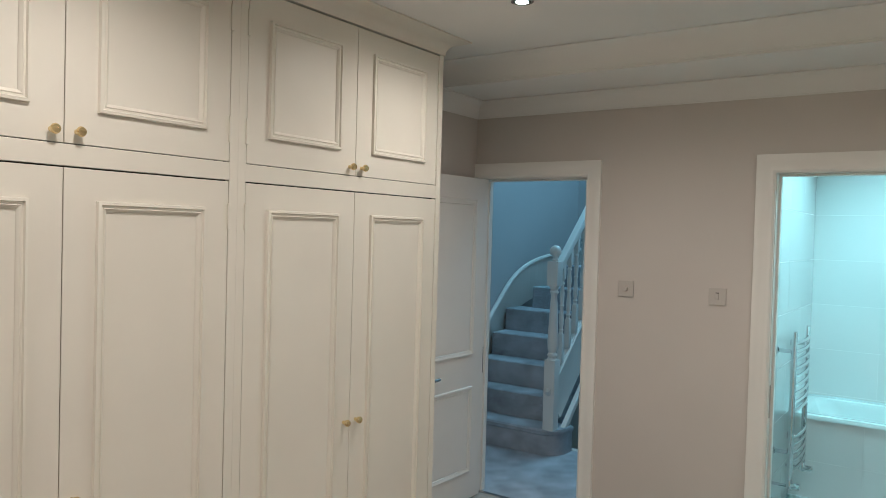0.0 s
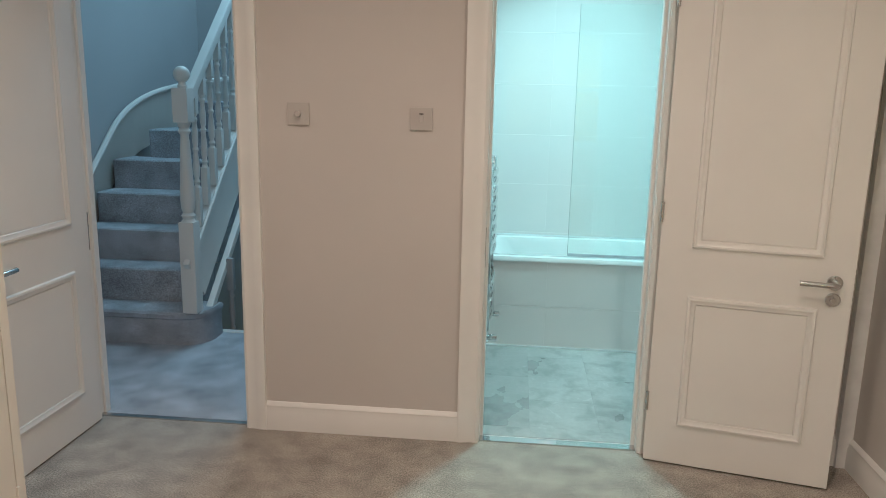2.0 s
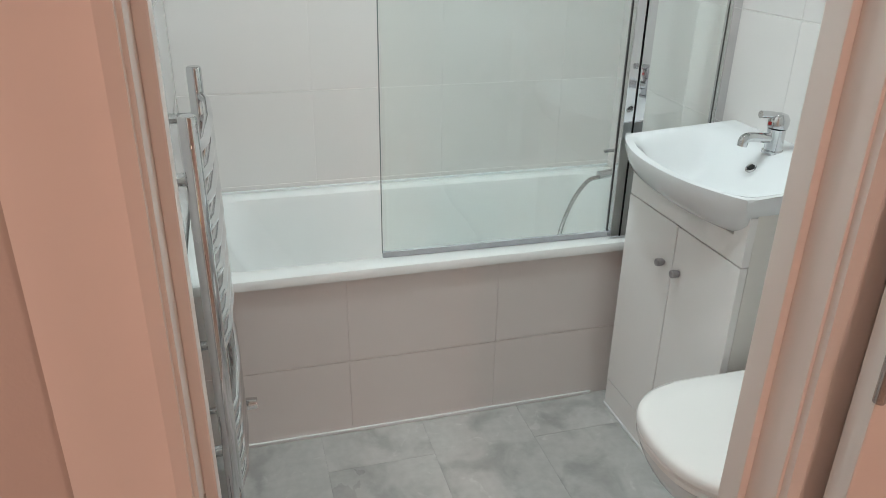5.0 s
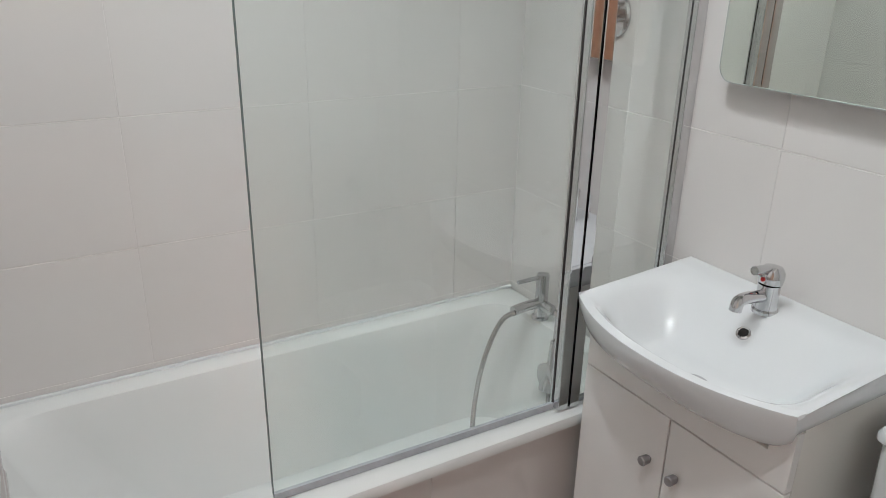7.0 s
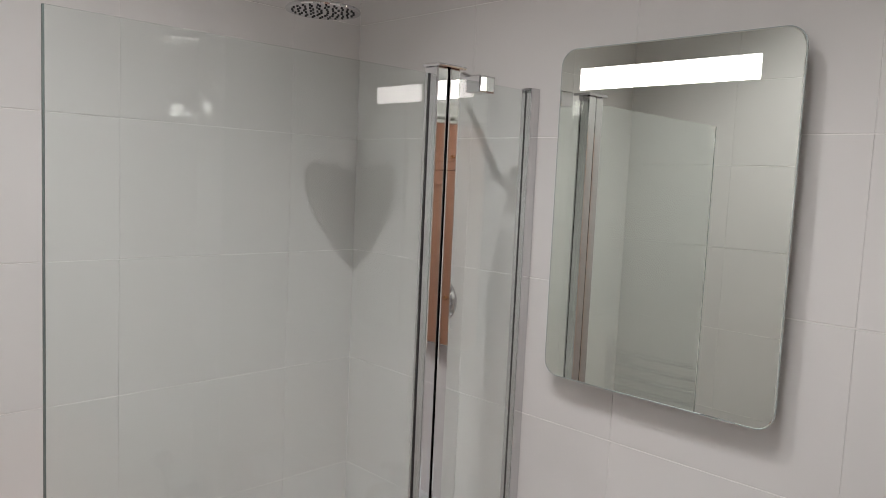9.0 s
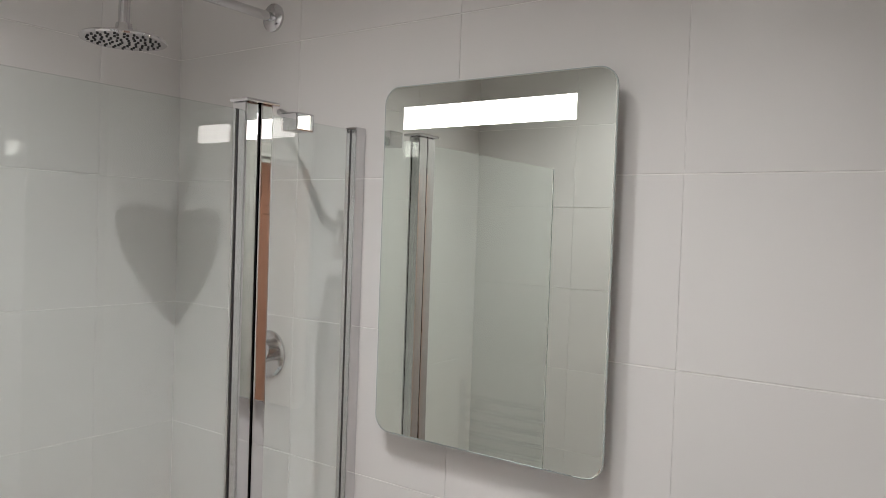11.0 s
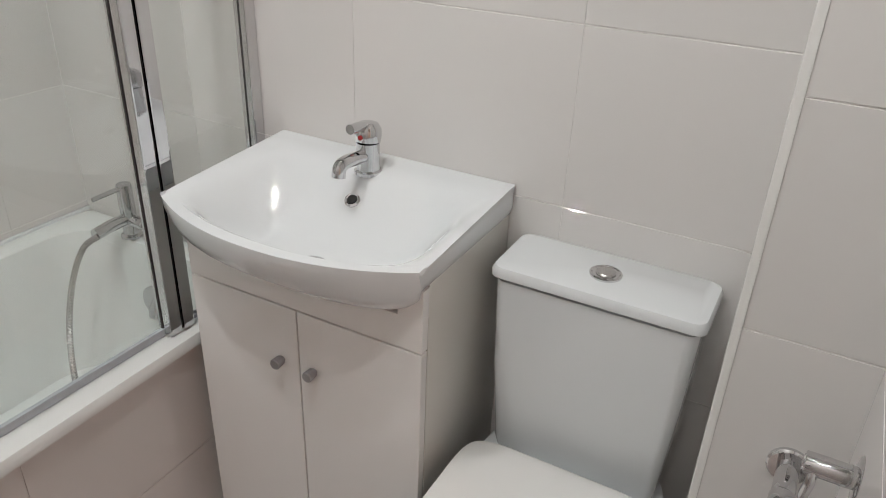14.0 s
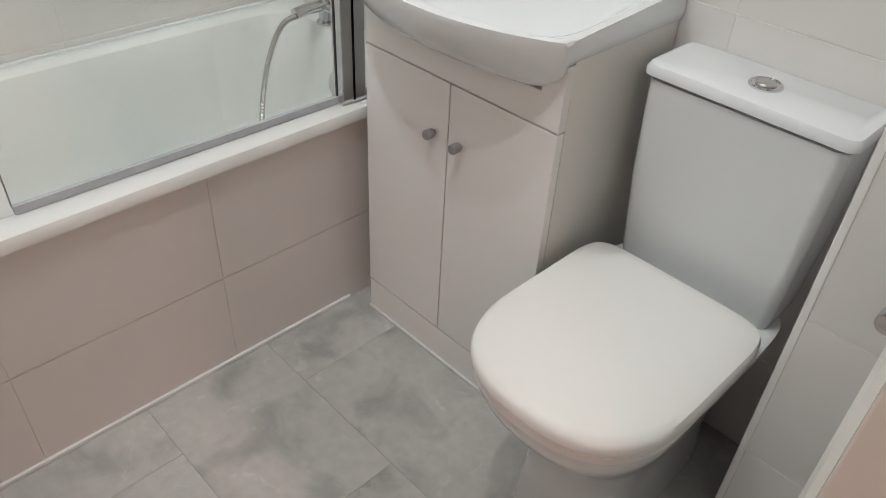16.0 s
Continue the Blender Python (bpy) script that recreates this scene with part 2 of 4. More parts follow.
def loft(rings, caps=(True, True), bm=None):
    bm = bm or bmesh.new()
    rr = [[bm.verts.new(p) for p in ring] for ring in rings]
    c = len(rr[0])
    for a, b in zip(rr, rr[1:]):
        for j in range(c):
            bm.faces.new((a[j], a[(j + 1) % c], b[(j + 1) % c], b[j]))
    if caps[0]:
        bm.faces.new(rr[0][::-1])
    if caps[1]:
        bm.faces.new(rr[-1])
    return bm


def round_rect(x0, x1, y0, y1, z, r, steps=6):
    out = []
    for cx, cy, a0 in ((x1 - r, y1 - r, 0), (x0 + r, y1 - r, 90), (x0 + r, y0 + r, 180), (x1 - r, y0 + r, 270)):
        for i in range(steps + 1):
            a = radians(a0 + 90 * i / steps)
            out.append(Vector((cx + r * math.cos(a), cy + r * math.sin(a), z)))
    return out


def structure(name, bm, material, label, category):
    return tagged(obj(name, bm, material), label, category, kind="structure")

# ---------------------------------------------------------------- the large structure
FACE, INNER = -1.226, -1.158          # bedroom and bathroom faces of the door wall
LEFT, BACK = -1.512, 0.66              # bathroom's towel rail wall and bath wall
WEST = -0.085                          # the bedroom and landing sit this far west of the grid that they are drawn on
BX0, BX1, BY0 = -3.05, 0.14, -6.40    # bedroom
CEIL, BATH_CEIL = 2.52, 2.72
BD0, BD1, SD0, SD1, DTOP = -1.32, -0.682, -2.985, -2.315, 1.935

structure("floor_bedroom", box(BX0 - 0.1, BX1 + 0.1, BY0 - 0.1, FACE + 0.03, -0.1, 0.0), CARPET, "beige grey cut-pile carpet on the bedroom floor", "floor")
structure("floor_landing", box(-3.9, -1.56, FACE + 0.03, 0.0, -0.1, 0.0), STAIR_CARPET, "grey carpet on the stair landing", "floor")
structure("floor_bathroom", box(LEFT - 0.02, 0.02, FACE + 0.03, BACK + 0.02, -0.1, -0.003), GROUT, "screed under the stone-look vinyl tiles", "floor")
structure("ceiling_bedroom", box(BX0 - 0.1, BX1 + 0.1, BY0 - 0.1, FACE, CEIL, CEIL + 0.1), CEILING_PAINT, "white painted bedroom ceiling", "ceiling")
structure("ceiling_bathroom", box(LEFT - 0.05, 0.05, INNER - 0.05, BACK + 0.05, BATH_CEIL, BATH_CEIL + 0.1), CEILING_PAINT, "white painted bathroom ceiling", "ceiling")
structure("soffit_bedroom", box(BX0, BX1, -1.75, FACE + 0.002, 2.40, CEIL + 0.01), CEILING_PAINT, "white boxed-in soffit along the door wall", "soffit")
structure("beam_bedroom", box(-0.13, BX1 + 0.002, BY0, FACE + 0.001, 2.30, CEIL + 0.012), CEILING_PAINT, "white boxed-in ceiling beam beside the wall", "beam")

# door wall, with two openings through it
bm = bmesh.new()
for x0, x1, z0, z1 in ((-4.0, SD0 - 0.03, 0, 2.7), (SD1 + 0.03, BD0 - 0.03, 0, 2.7), (BD1 + 0.03, BX1 + 0.1, 0, 2.7), (SD0 - 0.03, SD1 + 0.03, DTOP + 0.03, 2.7), (BD0 - 0.03, BD1 + 0.03, DTOP + 0.03, 2.7)):
    box(x0, x1, FACE, INNER, z0, z1, bm=bm)
structure("wall_door_side", bm, WALL_PAINT, "warm grey painted wall with two doorways", "wall")
structure("wall_east", box(BX1, BX1 + 0.1, BY0, FACE, 0, 2.7), WALL_PAINT, "warm grey painted bedroom wall", "wall")
structure("wall_west", box(BX0 - 0.1, BX0, BY0, FACE, 0, 2.7), WALL_PAINT, "warm grey painted wall behind the wardrobes", "wall")
bm = bmesh.new()
WX0, WX1, WZ0, WZ1 = -1.58, -0.22, 0.74, 2.30
for x0, x1, z0, z1 in ((BX0, WX0, 0, 2.7), (WX1, BX1, 0, 2.7), (WX0, WX1, 0, WZ0), (WX0, WX1, WZ1, 2.7)):
    box(x0, x1, BY0 - 0.1, BY0, z0, z1, bm=bm)
structure("wall_window_side", bm, WALL_PAINT, "warm grey painted wall with a window", "wall")

# bathroom walls: grout-coloured cores that carry the tiles
T = 0.0012
core_n = structure("wall_bath_north", box(LEFT - 0.065, 0.1, BACK + T, BACK + 0.1, 0, 2.80), GROUT, "wall behind the bath clad in white gloss tiles", "wall")
core_e = structure("wall_bath_east", box(T, 0.1, INNER - 0.1, BACK + T, 0, 2.80), GROUT, "wall behind the basin clad in white gloss tiles", "wall")
core_w = structure("wall_bath_west", box(LEFT - 0.065, LEFT - T, INNER, BACK + T, 0, 2.80), GROUT, "wall behind the towel rail clad in white gloss tiles", "wall")
PX, PY = -0.23, -0.985
core_p = structure("pier_bath", box(PX + T, T, INNER, PY - T, 0, 2.78), GROUT, "boxed-in pier beside the toilet clad in white tiles", "pier")

# jamb linings, stops and architraves
ARCH = [(0, 0), (0.0, 0.012), (0.012, 0.018), (0.03, 0.014), (0.05, 0.018), (0.078, 0.024), (0.088, 0.022), (0.088, 0)]


def doorway(index, x0, x1, label):
    d = thing("door_frame_%d" % index, label, "door frame", (x0, FACE, 0), kind="structure")
    for a, b in ((x0 - 0.03, x0), (x1, x1 + 0.03)):
        part("jamb", box(a, b, FACE - 0.001, INNER + 0.001, 0, DTOP + 0.03, 0.002), TRIM_PAINT, d)
    part("head", box(x0, x1, FACE - 0.001, INNER + 0.001, DTOP, DTOP + 0.03, 0.002), TRIM_PAINT, d)
    for a, b in ((x0, x0 + 0.012), (x1 - 0.012, x1)):
        part("stop", box(a, b, FACE + 0.045, FACE + 0.08, 0, DTOP, 0.002), TRIM_PAINT, d)
    part("stop", box(x0 + 0.012, x1 - 0.012, FACE + 0.045, FACE + 0.08, DTOP - 0.012, DTOP, 0.002), TRIM_PAINT, d)
    # swept so that the profile runs outwards from the opening
    part("architrave", sweep([(x1 + 0.004, FACE, 0), (x1 + 0.004, FACE, DTOP + 0.004), (x0 - 0.004, FACE, DTOP + 0.004), (x0 - 0.004, FACE, 0)], (0, -1, 0), [(-u, w) for u, w in ARCH]), TRIM_PAINT, d, smooth=True)
    part("architrave", sweep([(x0 - 0.004, INNER, 0), (x0 - 0.004, INNER, DTOP + 0.004), (x1 + 0.004, INNER, DTOP + 0.004), (x1 + 0.004, INNER, 0)], (0, 1, 0), [(-u * 0.62, w * 1.15) for u, w in ARCH]), TRIM_PAINT, d, smooth=True)
    part("strike_plate", box(x0, x0 + 0.002, FACE + 0.008, FACE + 0.034, 0.74, 0.90, 0.0), SATIN, d, "dark steel strike plate")
    return d


doorway(1, BD0, BD1, "cream gloss door frame of the bathroom doorway")
doorway(2, SD0, SD1, "cream gloss door frame of the landing doorway")
th = thing("threshold", "polished metal threshold bar in the bathroom doorway", "threshold", (BD0, FACE, 0), kind="structure")
part("bar", box(BD0, BD1, FACE + 0.0, FACE + 0.045, -0.001, 0.007, 0.003), CHROME, th)

th = thing("carpet_bar", "thin metal carpet bar in the landing doorway", "carpet bar", (SD0, FACE, 0), kind="structure")
part("bar", box(SD0, SD1, FACE + 0.012, FACE + 0.040, -0.001, 0.005, 0.002), SATIN, th)

# skirting boards
SKIRT = [(0, 0), (0, 0.018), (-0.085, 0.018), (-0.098, 0.012), (-0.108, 0.014), (-0.122, 0.006), (-0.125, 0)]


def skirting(name, a, b, normal):
    pts = [Vector(a), Vector(b)]
    n = Vector(normal)
    if n.cross((pts[1] - pts[0]).normalized()).z > 0:
        pts.reverse()
    tagged(obj(name, sweep(pts, n, SKIRT), TRIM_PAINT, True), "white gloss moulded skirting board", "skirting", kind="structure")


skirting("baseboard_1", (SD1 + 0.092, FACE, 0), (BD0 - 0.092, FACE, 0), (0, -1, 0))
skirting("baseboard_2", (BD1 + 0.092, FACE, 0), (BX1 - 0.02, FACE, 0), (0, -1, 0))
skirting("baseboard_3", (BX1, FACE, 0), (BX1, BY0, 0), (-1, 0, 0))

# cornices: a cove under the soffit, another along its edge
COVE = [(0, 0)] + [(-0.085 + 0.085 * math.cos(radians(a)) - 0.0, 0.085 - 0.085 * math.sin(radians(a)) + 0.0) for a in range(0, 91, 10)]


def cove(name, a, b, normal, size, label="white plaster coved cornice"):
    """A cove along the wall from a to b at the ceiling; normal points away from the wall."""
    a, b, n = Vector(a), Vector(b), Vector(normal)
    prof = [(0.0, 0.0), (0.0, -size), (0.006, -size), (0.006, -size + 0.006)]
    for i in range(9):
        t = radians(90 * i / 8)
        prof.append((size - (size - 0.008) * math.cos(t) + 0.0, -(size - 0.008) + (size - 0.008) * math.sin(t)))
    prof += [(size + 0.006, -0.006), (size + 0.006, 0.0)]
    bmm = bmesh.new()
    ra = [bmm.verts.new(a + n * u + Vector((0, 0, w))) for u, w in prof]
    rb = [bmm.verts.new(b + n * u + Vector((0, 0, w))) for u, w in prof]
    for i in range(len(prof)):
        j = (i + 1) % len(prof)
        bmm.faces.new((ra[i], ra[j], rb[j], rb[i]))
    bmm.faces.new(ra), bmm.faces.new(rb[::-1])
    return tagged(obj(name, bmm, CEILING_PAINT, True), label, "cornice", kind="structure")


cove("trim_cornice_1", (BX0, FACE, 2.399), (-0.13, FACE, 2.399), (0, -1, 0), 0.095)
cove("trim_cornice_2", (BX0, -1.75, 2.519), (-0.13, -1.75, 2.519), (0, -1, 0), 0.11)
cove("trim_cornice_3", (-0.13, -1.75, 2.519), (-0.13, BY0, 2.519), (-1, 0, 0), 0.09)
cove("trim_cornice_4", (BX0, -1.75, 2.399), (BX0, FACE, 2.399), (1, 0, 0), 0.095)

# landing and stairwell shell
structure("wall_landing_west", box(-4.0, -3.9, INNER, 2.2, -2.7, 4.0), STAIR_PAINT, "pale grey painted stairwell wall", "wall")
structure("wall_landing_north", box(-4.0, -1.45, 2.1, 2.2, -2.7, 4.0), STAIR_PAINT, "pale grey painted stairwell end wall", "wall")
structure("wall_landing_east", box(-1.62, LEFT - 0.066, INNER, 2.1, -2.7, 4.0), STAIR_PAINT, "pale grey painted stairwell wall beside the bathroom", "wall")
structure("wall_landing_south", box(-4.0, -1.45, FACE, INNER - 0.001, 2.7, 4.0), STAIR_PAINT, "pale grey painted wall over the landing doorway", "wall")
structure("ceiling_landing", box(-4.0, -1.45, FACE, 2.2, 4.0, 4.1), CEILING_PAINT, "white painted stairwell ceiling", "ceiling")
structure("floor_lower", box(-4.0, -1.45, FACE, 2.2, -2.8, -2.7), STAIR_CARPET, "grey carpeted floor below the stairs", "floor")

# ---------------------------------------------------------------- doors


def door_leaf(index, width, height, hinge, angle, label, reach=0.118):
    """A two-panel painted door; built along +x from its hinge, then turned by angle."""
    d = thing("door_%d" % index, label, "door", kind="structure")
    t = 0.035
    part("leaf", box(0, width, 0, t, 0.008, height, 0.003), DOOR_PAINT, d)
    prof = [(0, 0), (0.004, 0.010), (0.012, 0.012), (0.020, 0.007), (0.028, 0.006), (0.032, 0)]
    x0, x1 = 0.115, width - 0.105
    for z0, z1 in ((0.17, 0.69), (0.875, height - 0.13)):
        for y, n in ((0, -1), (t, 1)):
            pts = [(x0, y, z0), (x1, y, z0), (x1, y, z1), (x0, y, z1)]
            part("panel_moulding", sweep(pts if n < 0 else pts[::-1], (0, n, 0), prof, True), DOOR_PAINT, d, smooth=True)
            part("panel", box(x0 + 0.034, x1 - 0.034, min(y, y + n * 0.003), max(y, y + n * 0.003), z0 + 0.034, z1 - 0.034), DOOR_PAINT, d)
    if reach:
        hx, hz = width - 0.062, 0.79
        for y, n in ((0, -1), (t, 1)):
            h = part("rose", lathe([(0.026, 0), (0.026, 0.007), (0.023, 0.010)], (hx, y, hz), (0, n, 0), 24), SATIN, d, "satin steel handle rose", True)
            part("lever", tube(smooth_path([(hx, y + n * 0.008, hz), (hx, y + n * 0.045, hz), (hx - 0.012, y + n * 0.055, hz), (hx - 0.06, y + n * 0.055, hz), (hx - reach, y + n * 0.052, hz)], 5), 0.0095, 12), SATIN, d, "satin steel lever handle", True)
            e = part("escutcheon", lathe([(0.025, 0), (0.025, 0.006), (0.022, 0.009)], (hx, y, hz - 0.062), (0, n, 0), 24), SATIN, d, "round steel escutcheon", True)
            part("turn", lathe([(0.011, 0), (0.011, 0.013), (0.009, 0.015)], (hx, y + n * 0.009, hz - 0.062), (0, n, 0), 16), SATIN, d, smooth=True)
        part("latch_plate", box(width - 0.0005, width + 0.002, 0.006, 0.029, hz - 0.11, hz + 0.05), SATIN, d)
    for z in (0.22, height / 2, height - 0.2):
        part("hinge", lathe([(0.006, 0), (0.006, 0.075)], (0.0, -0.004, z), (0, 0, 1), 10), SATIN, d, smooth=True)
    d.matrix_world = Matrix.Translation(hinge) @ pose(0, 0, 0, 0, 0, angle)
    return d


door_leaf(1, 0.662, 1.93, (-0.665, -1.30, 0.0), -13.0, "cream painted two-panel bathroom door standing wide open")
door_leaf(2, 0.66, 1.93, (-2.985, -1.252, 0.0), -91.0, "cream painted two-panel landing door standing open", reach=0.085)

# ---------------------------------------------------------------- fitted wardrobes
WF, WY1 = -2.632, -2.198
CAB = 1.212


def wardrobe(y1, label):
    """One wardrobe unit with two tall doors under two cupboard doors, its front at WF, reaching back from y1."""
    y0 = y1 - CAB
    w = thing("fitted_wardrobe", label, "wardrobe", (WF, y1, 0), "fitted wardrobes")
    st = 0.035
    part("carcass", box(BX0 + 0.01, WF - 0.022, y0, y1, 0.0, 2.50), WARDROBE_PAINT, w)
    for a, b in ((y0, y0 + st), (y1 - st, y1)):
        part("stile", box(WF - 0.022, WF, a, b, 0.0, 2.50, 0.0015), WARDROBE_PAINT, w)
    for z0, z1 in ((0.0, 0.10), (1.765, 1.826), (2.444, 2.50)):
        part("rail", box(WF - 0.022, WF - 0.0005, y0 + st, y1 - st, z0, z1, 0.0015), WARDROBE_PAINT, w)
    # near-black sheet behind the doors: the shade in their gaps, put in as colour
    part("shadow_gap", box(WF - 0.023, WF - 0.021, y0 + st, y1 - st, 0.1, 2.446), DARK, w)
    mid = (y0 + y1) / 2
    prof = [(0, 0), (0.002, 0.012), (0.010, 0.014), (0.013, 0.007), (0.018, 0.007), (0.021, 0.010), (0.028, 0.006), (0.031, 0)]
    g = 0.003
    for a, b, side in ((y0 + st + g, mid - g / 2, 1), (mid + g / 2, y1 - st - g, -1)):
        for z0, z1, kz in ((0.103, 1.760, 0.812), (1.829, 2.438, 1.862)):
            door = part("door", box(WF - 0.020, WF - 0.0015, a, b, z0, z1, 0.002), WARDROBE_PAINT, w)
            m = 0.095
            pts = [(WF - 0.0015, a + m, z0 + m), (WF - 0.0015, b - m, z0 + m), (WF - 0.0015, b - m, z1 - m * 0.95), (WF - 0.0015, a + m, z1 - m * 0.95)]
            part("panel_moulding", sweep(pts, (1, 0, 0), prof, True), WARDROBE_PAINT, door, smooth=True)
            ky = (b - 0.035) if side > 0 else (a + 0.035)
            part("knob", lathe([(0.008, 0), (0.006, 0.008), (0.006, 0.014), (0.013, 0.018), (0.015, 0.026), (0.012, 0.032), (0.004, 0.034)], (WF - 0.002, ky, kz), (1, 0, 0), 18), BRASS, door, "polished brass knob", True)
            hy = a - 0.002 if side > 0 else b + 0.002
            for hz in (z0 + 0.11, z1 - 0.12):
                part("hinge", box(WF - 0.002, WF + 0.006, hy - 0.006, hy + 0.006, hz - 0.045, hz + 0.045, 0.002), WARDROBE_PAINT, door)
    return w


for i in range(3):
    wardrobe(WY1 - i * CAB, "cream painted fitted wardrobe with panelled doors and brass knobs" if i else "cream painted end wardrobe with panelled doors and brass knobs")
wc = thing("wardrobe_cornice", "cream painted coved cornice along the wardrobe tops", "cornice", (WF, WY1, 2.44))
prof = [(0.0, 0.0), (0.006, 0.0), (0.006, 0.006)] + [(0.006 + 0.085 * (1 - math.cos(radians(a))), 0.006 + 0.062 * math.sin(radians(a))) for a in range(0, 91, 10)] + [(0.096, 0.068), (0.096, 0.0755), (0.0, 0.0755)]
part("cove", sweep([(WF, WY1 - 3 * CAB, 2.444), (WF, WY1, 2.444), (BX0, WY1, 2.444)], (0, 0, 1), [(-u, w) for u, w in prof]), WARDROBE_PAINT, wc, smooth=True)

# ---------------------------------------------------------------- switches, sensor, ceiling spots


def plate(name, x, z, label, category, parts):
    s = thing(name, label, category, (x, FACE, z))
    part("plate", box(x - 0.043, x + 0.043, FACE - 0.009, FACE, z - 0.043, z + 0.043, 0.003), PLASTIC, s)
    parts(s)
    return s


plate("dimmer_switch", -2.062, 1.326, "beige plastic dimmer switch with a round knob on the wall", "switch",
      lambda s: part("knob", lathe([(0.013, 0), (0.012, 0.014), (0.010, 0.016)], (-2.062, FACE - 0.008, 1.326), (0, -1, 0), 20), PLASTIC, s, smooth=True))


def rocker(s):
    part("rocker", box(-1.588, -1.572, FACE - 0.013, FACE - 0.008, 1.303, 1.331, 0.002), PLASTIC, s)
    part("indicator", box(-1.588, -1.572, FACE - 0.0105, FACE - 0.0085, 1.334, 1.338), DARK, s)


plate("fan_isolator_switch", -1.58, 1.317, "beige plastic isolator switch with a small rocker on the wall", "switch", rocker)
se = thing("thermostat_box", "small pale plastic sensor box high on the wall", "sensor", (-0.235, FACE, 2.24))
part("case", box(-0.285, -0.19, FACE - 0.026, FACE, 2.20, 2.285, 0.004), PLASTIC, se)
part("slot", box(-0.262, -0.213, FACE - 0.028, FACE - 0.025, 2.238, 2.243), DARK, se)
for i, (bx, by) in enumerate(BED_SPOTS + BATH_SPOTS):
    z = CEIL if i < len(BED_SPOTS) else BATH_CEIL
    dl = thing("ceiling_downlight", "small round recessed ceiling spotlight, lit", "downlight", (bx, by, z), "bedroom spotlights" if i < len(BED_SPOTS) else "bathroom spotlights")
    part("bezel", lathe([(0.045, 0.0), (0.044, 0.006), (0.036, 0.006), (0.033, 0.001), (0.033, 0.0)], (bx, by, z - 0.0062), (0, 0, 1), 28), CHROME, dl, smooth=True)
    ln = part("lens", lathe([(0.027, 0.0), (0.027, 0.003)], (bx, by, z - 0.0075), (0, 0, 1), 24), SPOT_GLOW if i < len(BED_SPOTS) else BATH_GLOW, dl)
    ln.visible_shadow = False

# bedroom window
win = thing("window_1", "white framed bedroom window with a glazing bar", "window", (WX0, BY0, WZ0), kind="structure")
for a, b, c, d in ((WX0, WX0 + 0.06, WZ0, WZ1), (WX1 - 0.06, WX1, WZ0, WZ1), (WX0 + 0.06, WX1 - 0.06, WZ0, WZ0 + 0.06), (WX0 + 0.06, WX1 - 0.06, WZ1 - 0.06, WZ1), (WX0 + 0.06, WX1 - 0.06, 1.49, 1.53), (-0.92, -0.88, WZ0 + 0.06, WZ1 - 0.06)):
    part("window_frame", box(a, b, BY0 - 0.08, BY0 - 0.03, c, d, 0.003), TRIM_PAINT, win)
pn = part("pane", box(WX0 + 0.06, WX1 - 0.06, BY0 - 0.058, BY0 - 0.052, WZ0 + 0.06, WZ1 - 0.06), WINDOW_GLASS, win)
pn.visible_shadow = False
part("window_sill", box(WX0 - 0.05, WX1 + 0.05, BY0 - 0.03, BY0 + 0.08, WZ0 - 0.03, WZ0, 0.006), TRIM_PAINT, win)

# ---------------------------------------------------------------- stairs
RISE, GOING, SY0, SX0, SX1 = 0.190, 0.215, -0.285, -3.86, -3.02
stair = thing("staircase", "grey carpeted staircase rising from the landing", "staircase", (SX0, SY0, 0))
for i in range(7):
    z1 = RISE * (i + 1)
    y = SY0 + GOING * i
    x1 = SX1
    if i == 0:
        out = [(SX0, y), (-3.06, y)] + [(-3.06 + 0.16 * math.sin(radians(a)), y + 0.16 - 0.16 * math.cos(radians(a))) for a in range(10, 91, 10)] + [(-2.90, y + GOING + 0.04), (SX0, y + GOING + 0.04)]
        nose = [(0.0, 0.008), (0.02, 0.008), (z1 - 0.045, 0.010), (z1 - 0.035, -0.012), (z1 - 0.012, -0.016), (z1, 0.006)]
        mid = Vector((-3.4, y + 0.14))
        part("step", loft([[Vector((px + (mid.x - px) * k * 0.6, py + (mid.y - py) * k * 4, h)) for px, py in out] for h, k in nose]), STAIR_CARPET, stair, smooth=True)
    elif i < 5:
        part("step", box(SX0, x1, y, y + GOING + 0.04, max(0, z1 - RISE - 0.02) if i else 0.0, z1, 0.022, 3), STAIR_CARPET, stair)
    else:
        k = i - 4
        part("step", box(SX0 + 0.16 * k, x1 + 0.3, y - 0.02, y + GOING + 0.2, z1 - RISE - 0.02, z1, 0.022, 3), STAIR_CARPET, stair)
# landing edge and curved wall string
ws = [(-3.875, -0.35, 0.30), (-3.875, 0.1, 0.66), (-3.875, 0.45, 0.98), (-3.86, 0.72, 1.22), (-3.78, 0.95, 1.36), (-3.6, 1.15, 1.44), (-3.3, 1.3, 1.49), (-3.0, 1.36, 1.51)]
part("wall_string", tube(smooth_path(ws, 6), 0.02, 8), TRIM_PAINT, stair, "white wall string curving up beside the steps", True)
bm = bmesh.new()
pts = smooth_path(ws, 6)
lo = [bm.verts.new((p.x - 0.004, p.y, max(0.0, p.z - 0.34))) for p in pts]
hi = [bm.verts.new((p.x - 0.004, p.y, p.z)) for p in pts]
for a in range(len(pts) - 1):
    bm.faces.new((lo[a], lo[a + 1], hi[a + 1], hi[a]))
bmesh.ops.solidify(bm, geom=bm.faces[:], thickness=0.015)
part("string_board", bm, TRIM_PAINT, stair, "white board under the wall string")

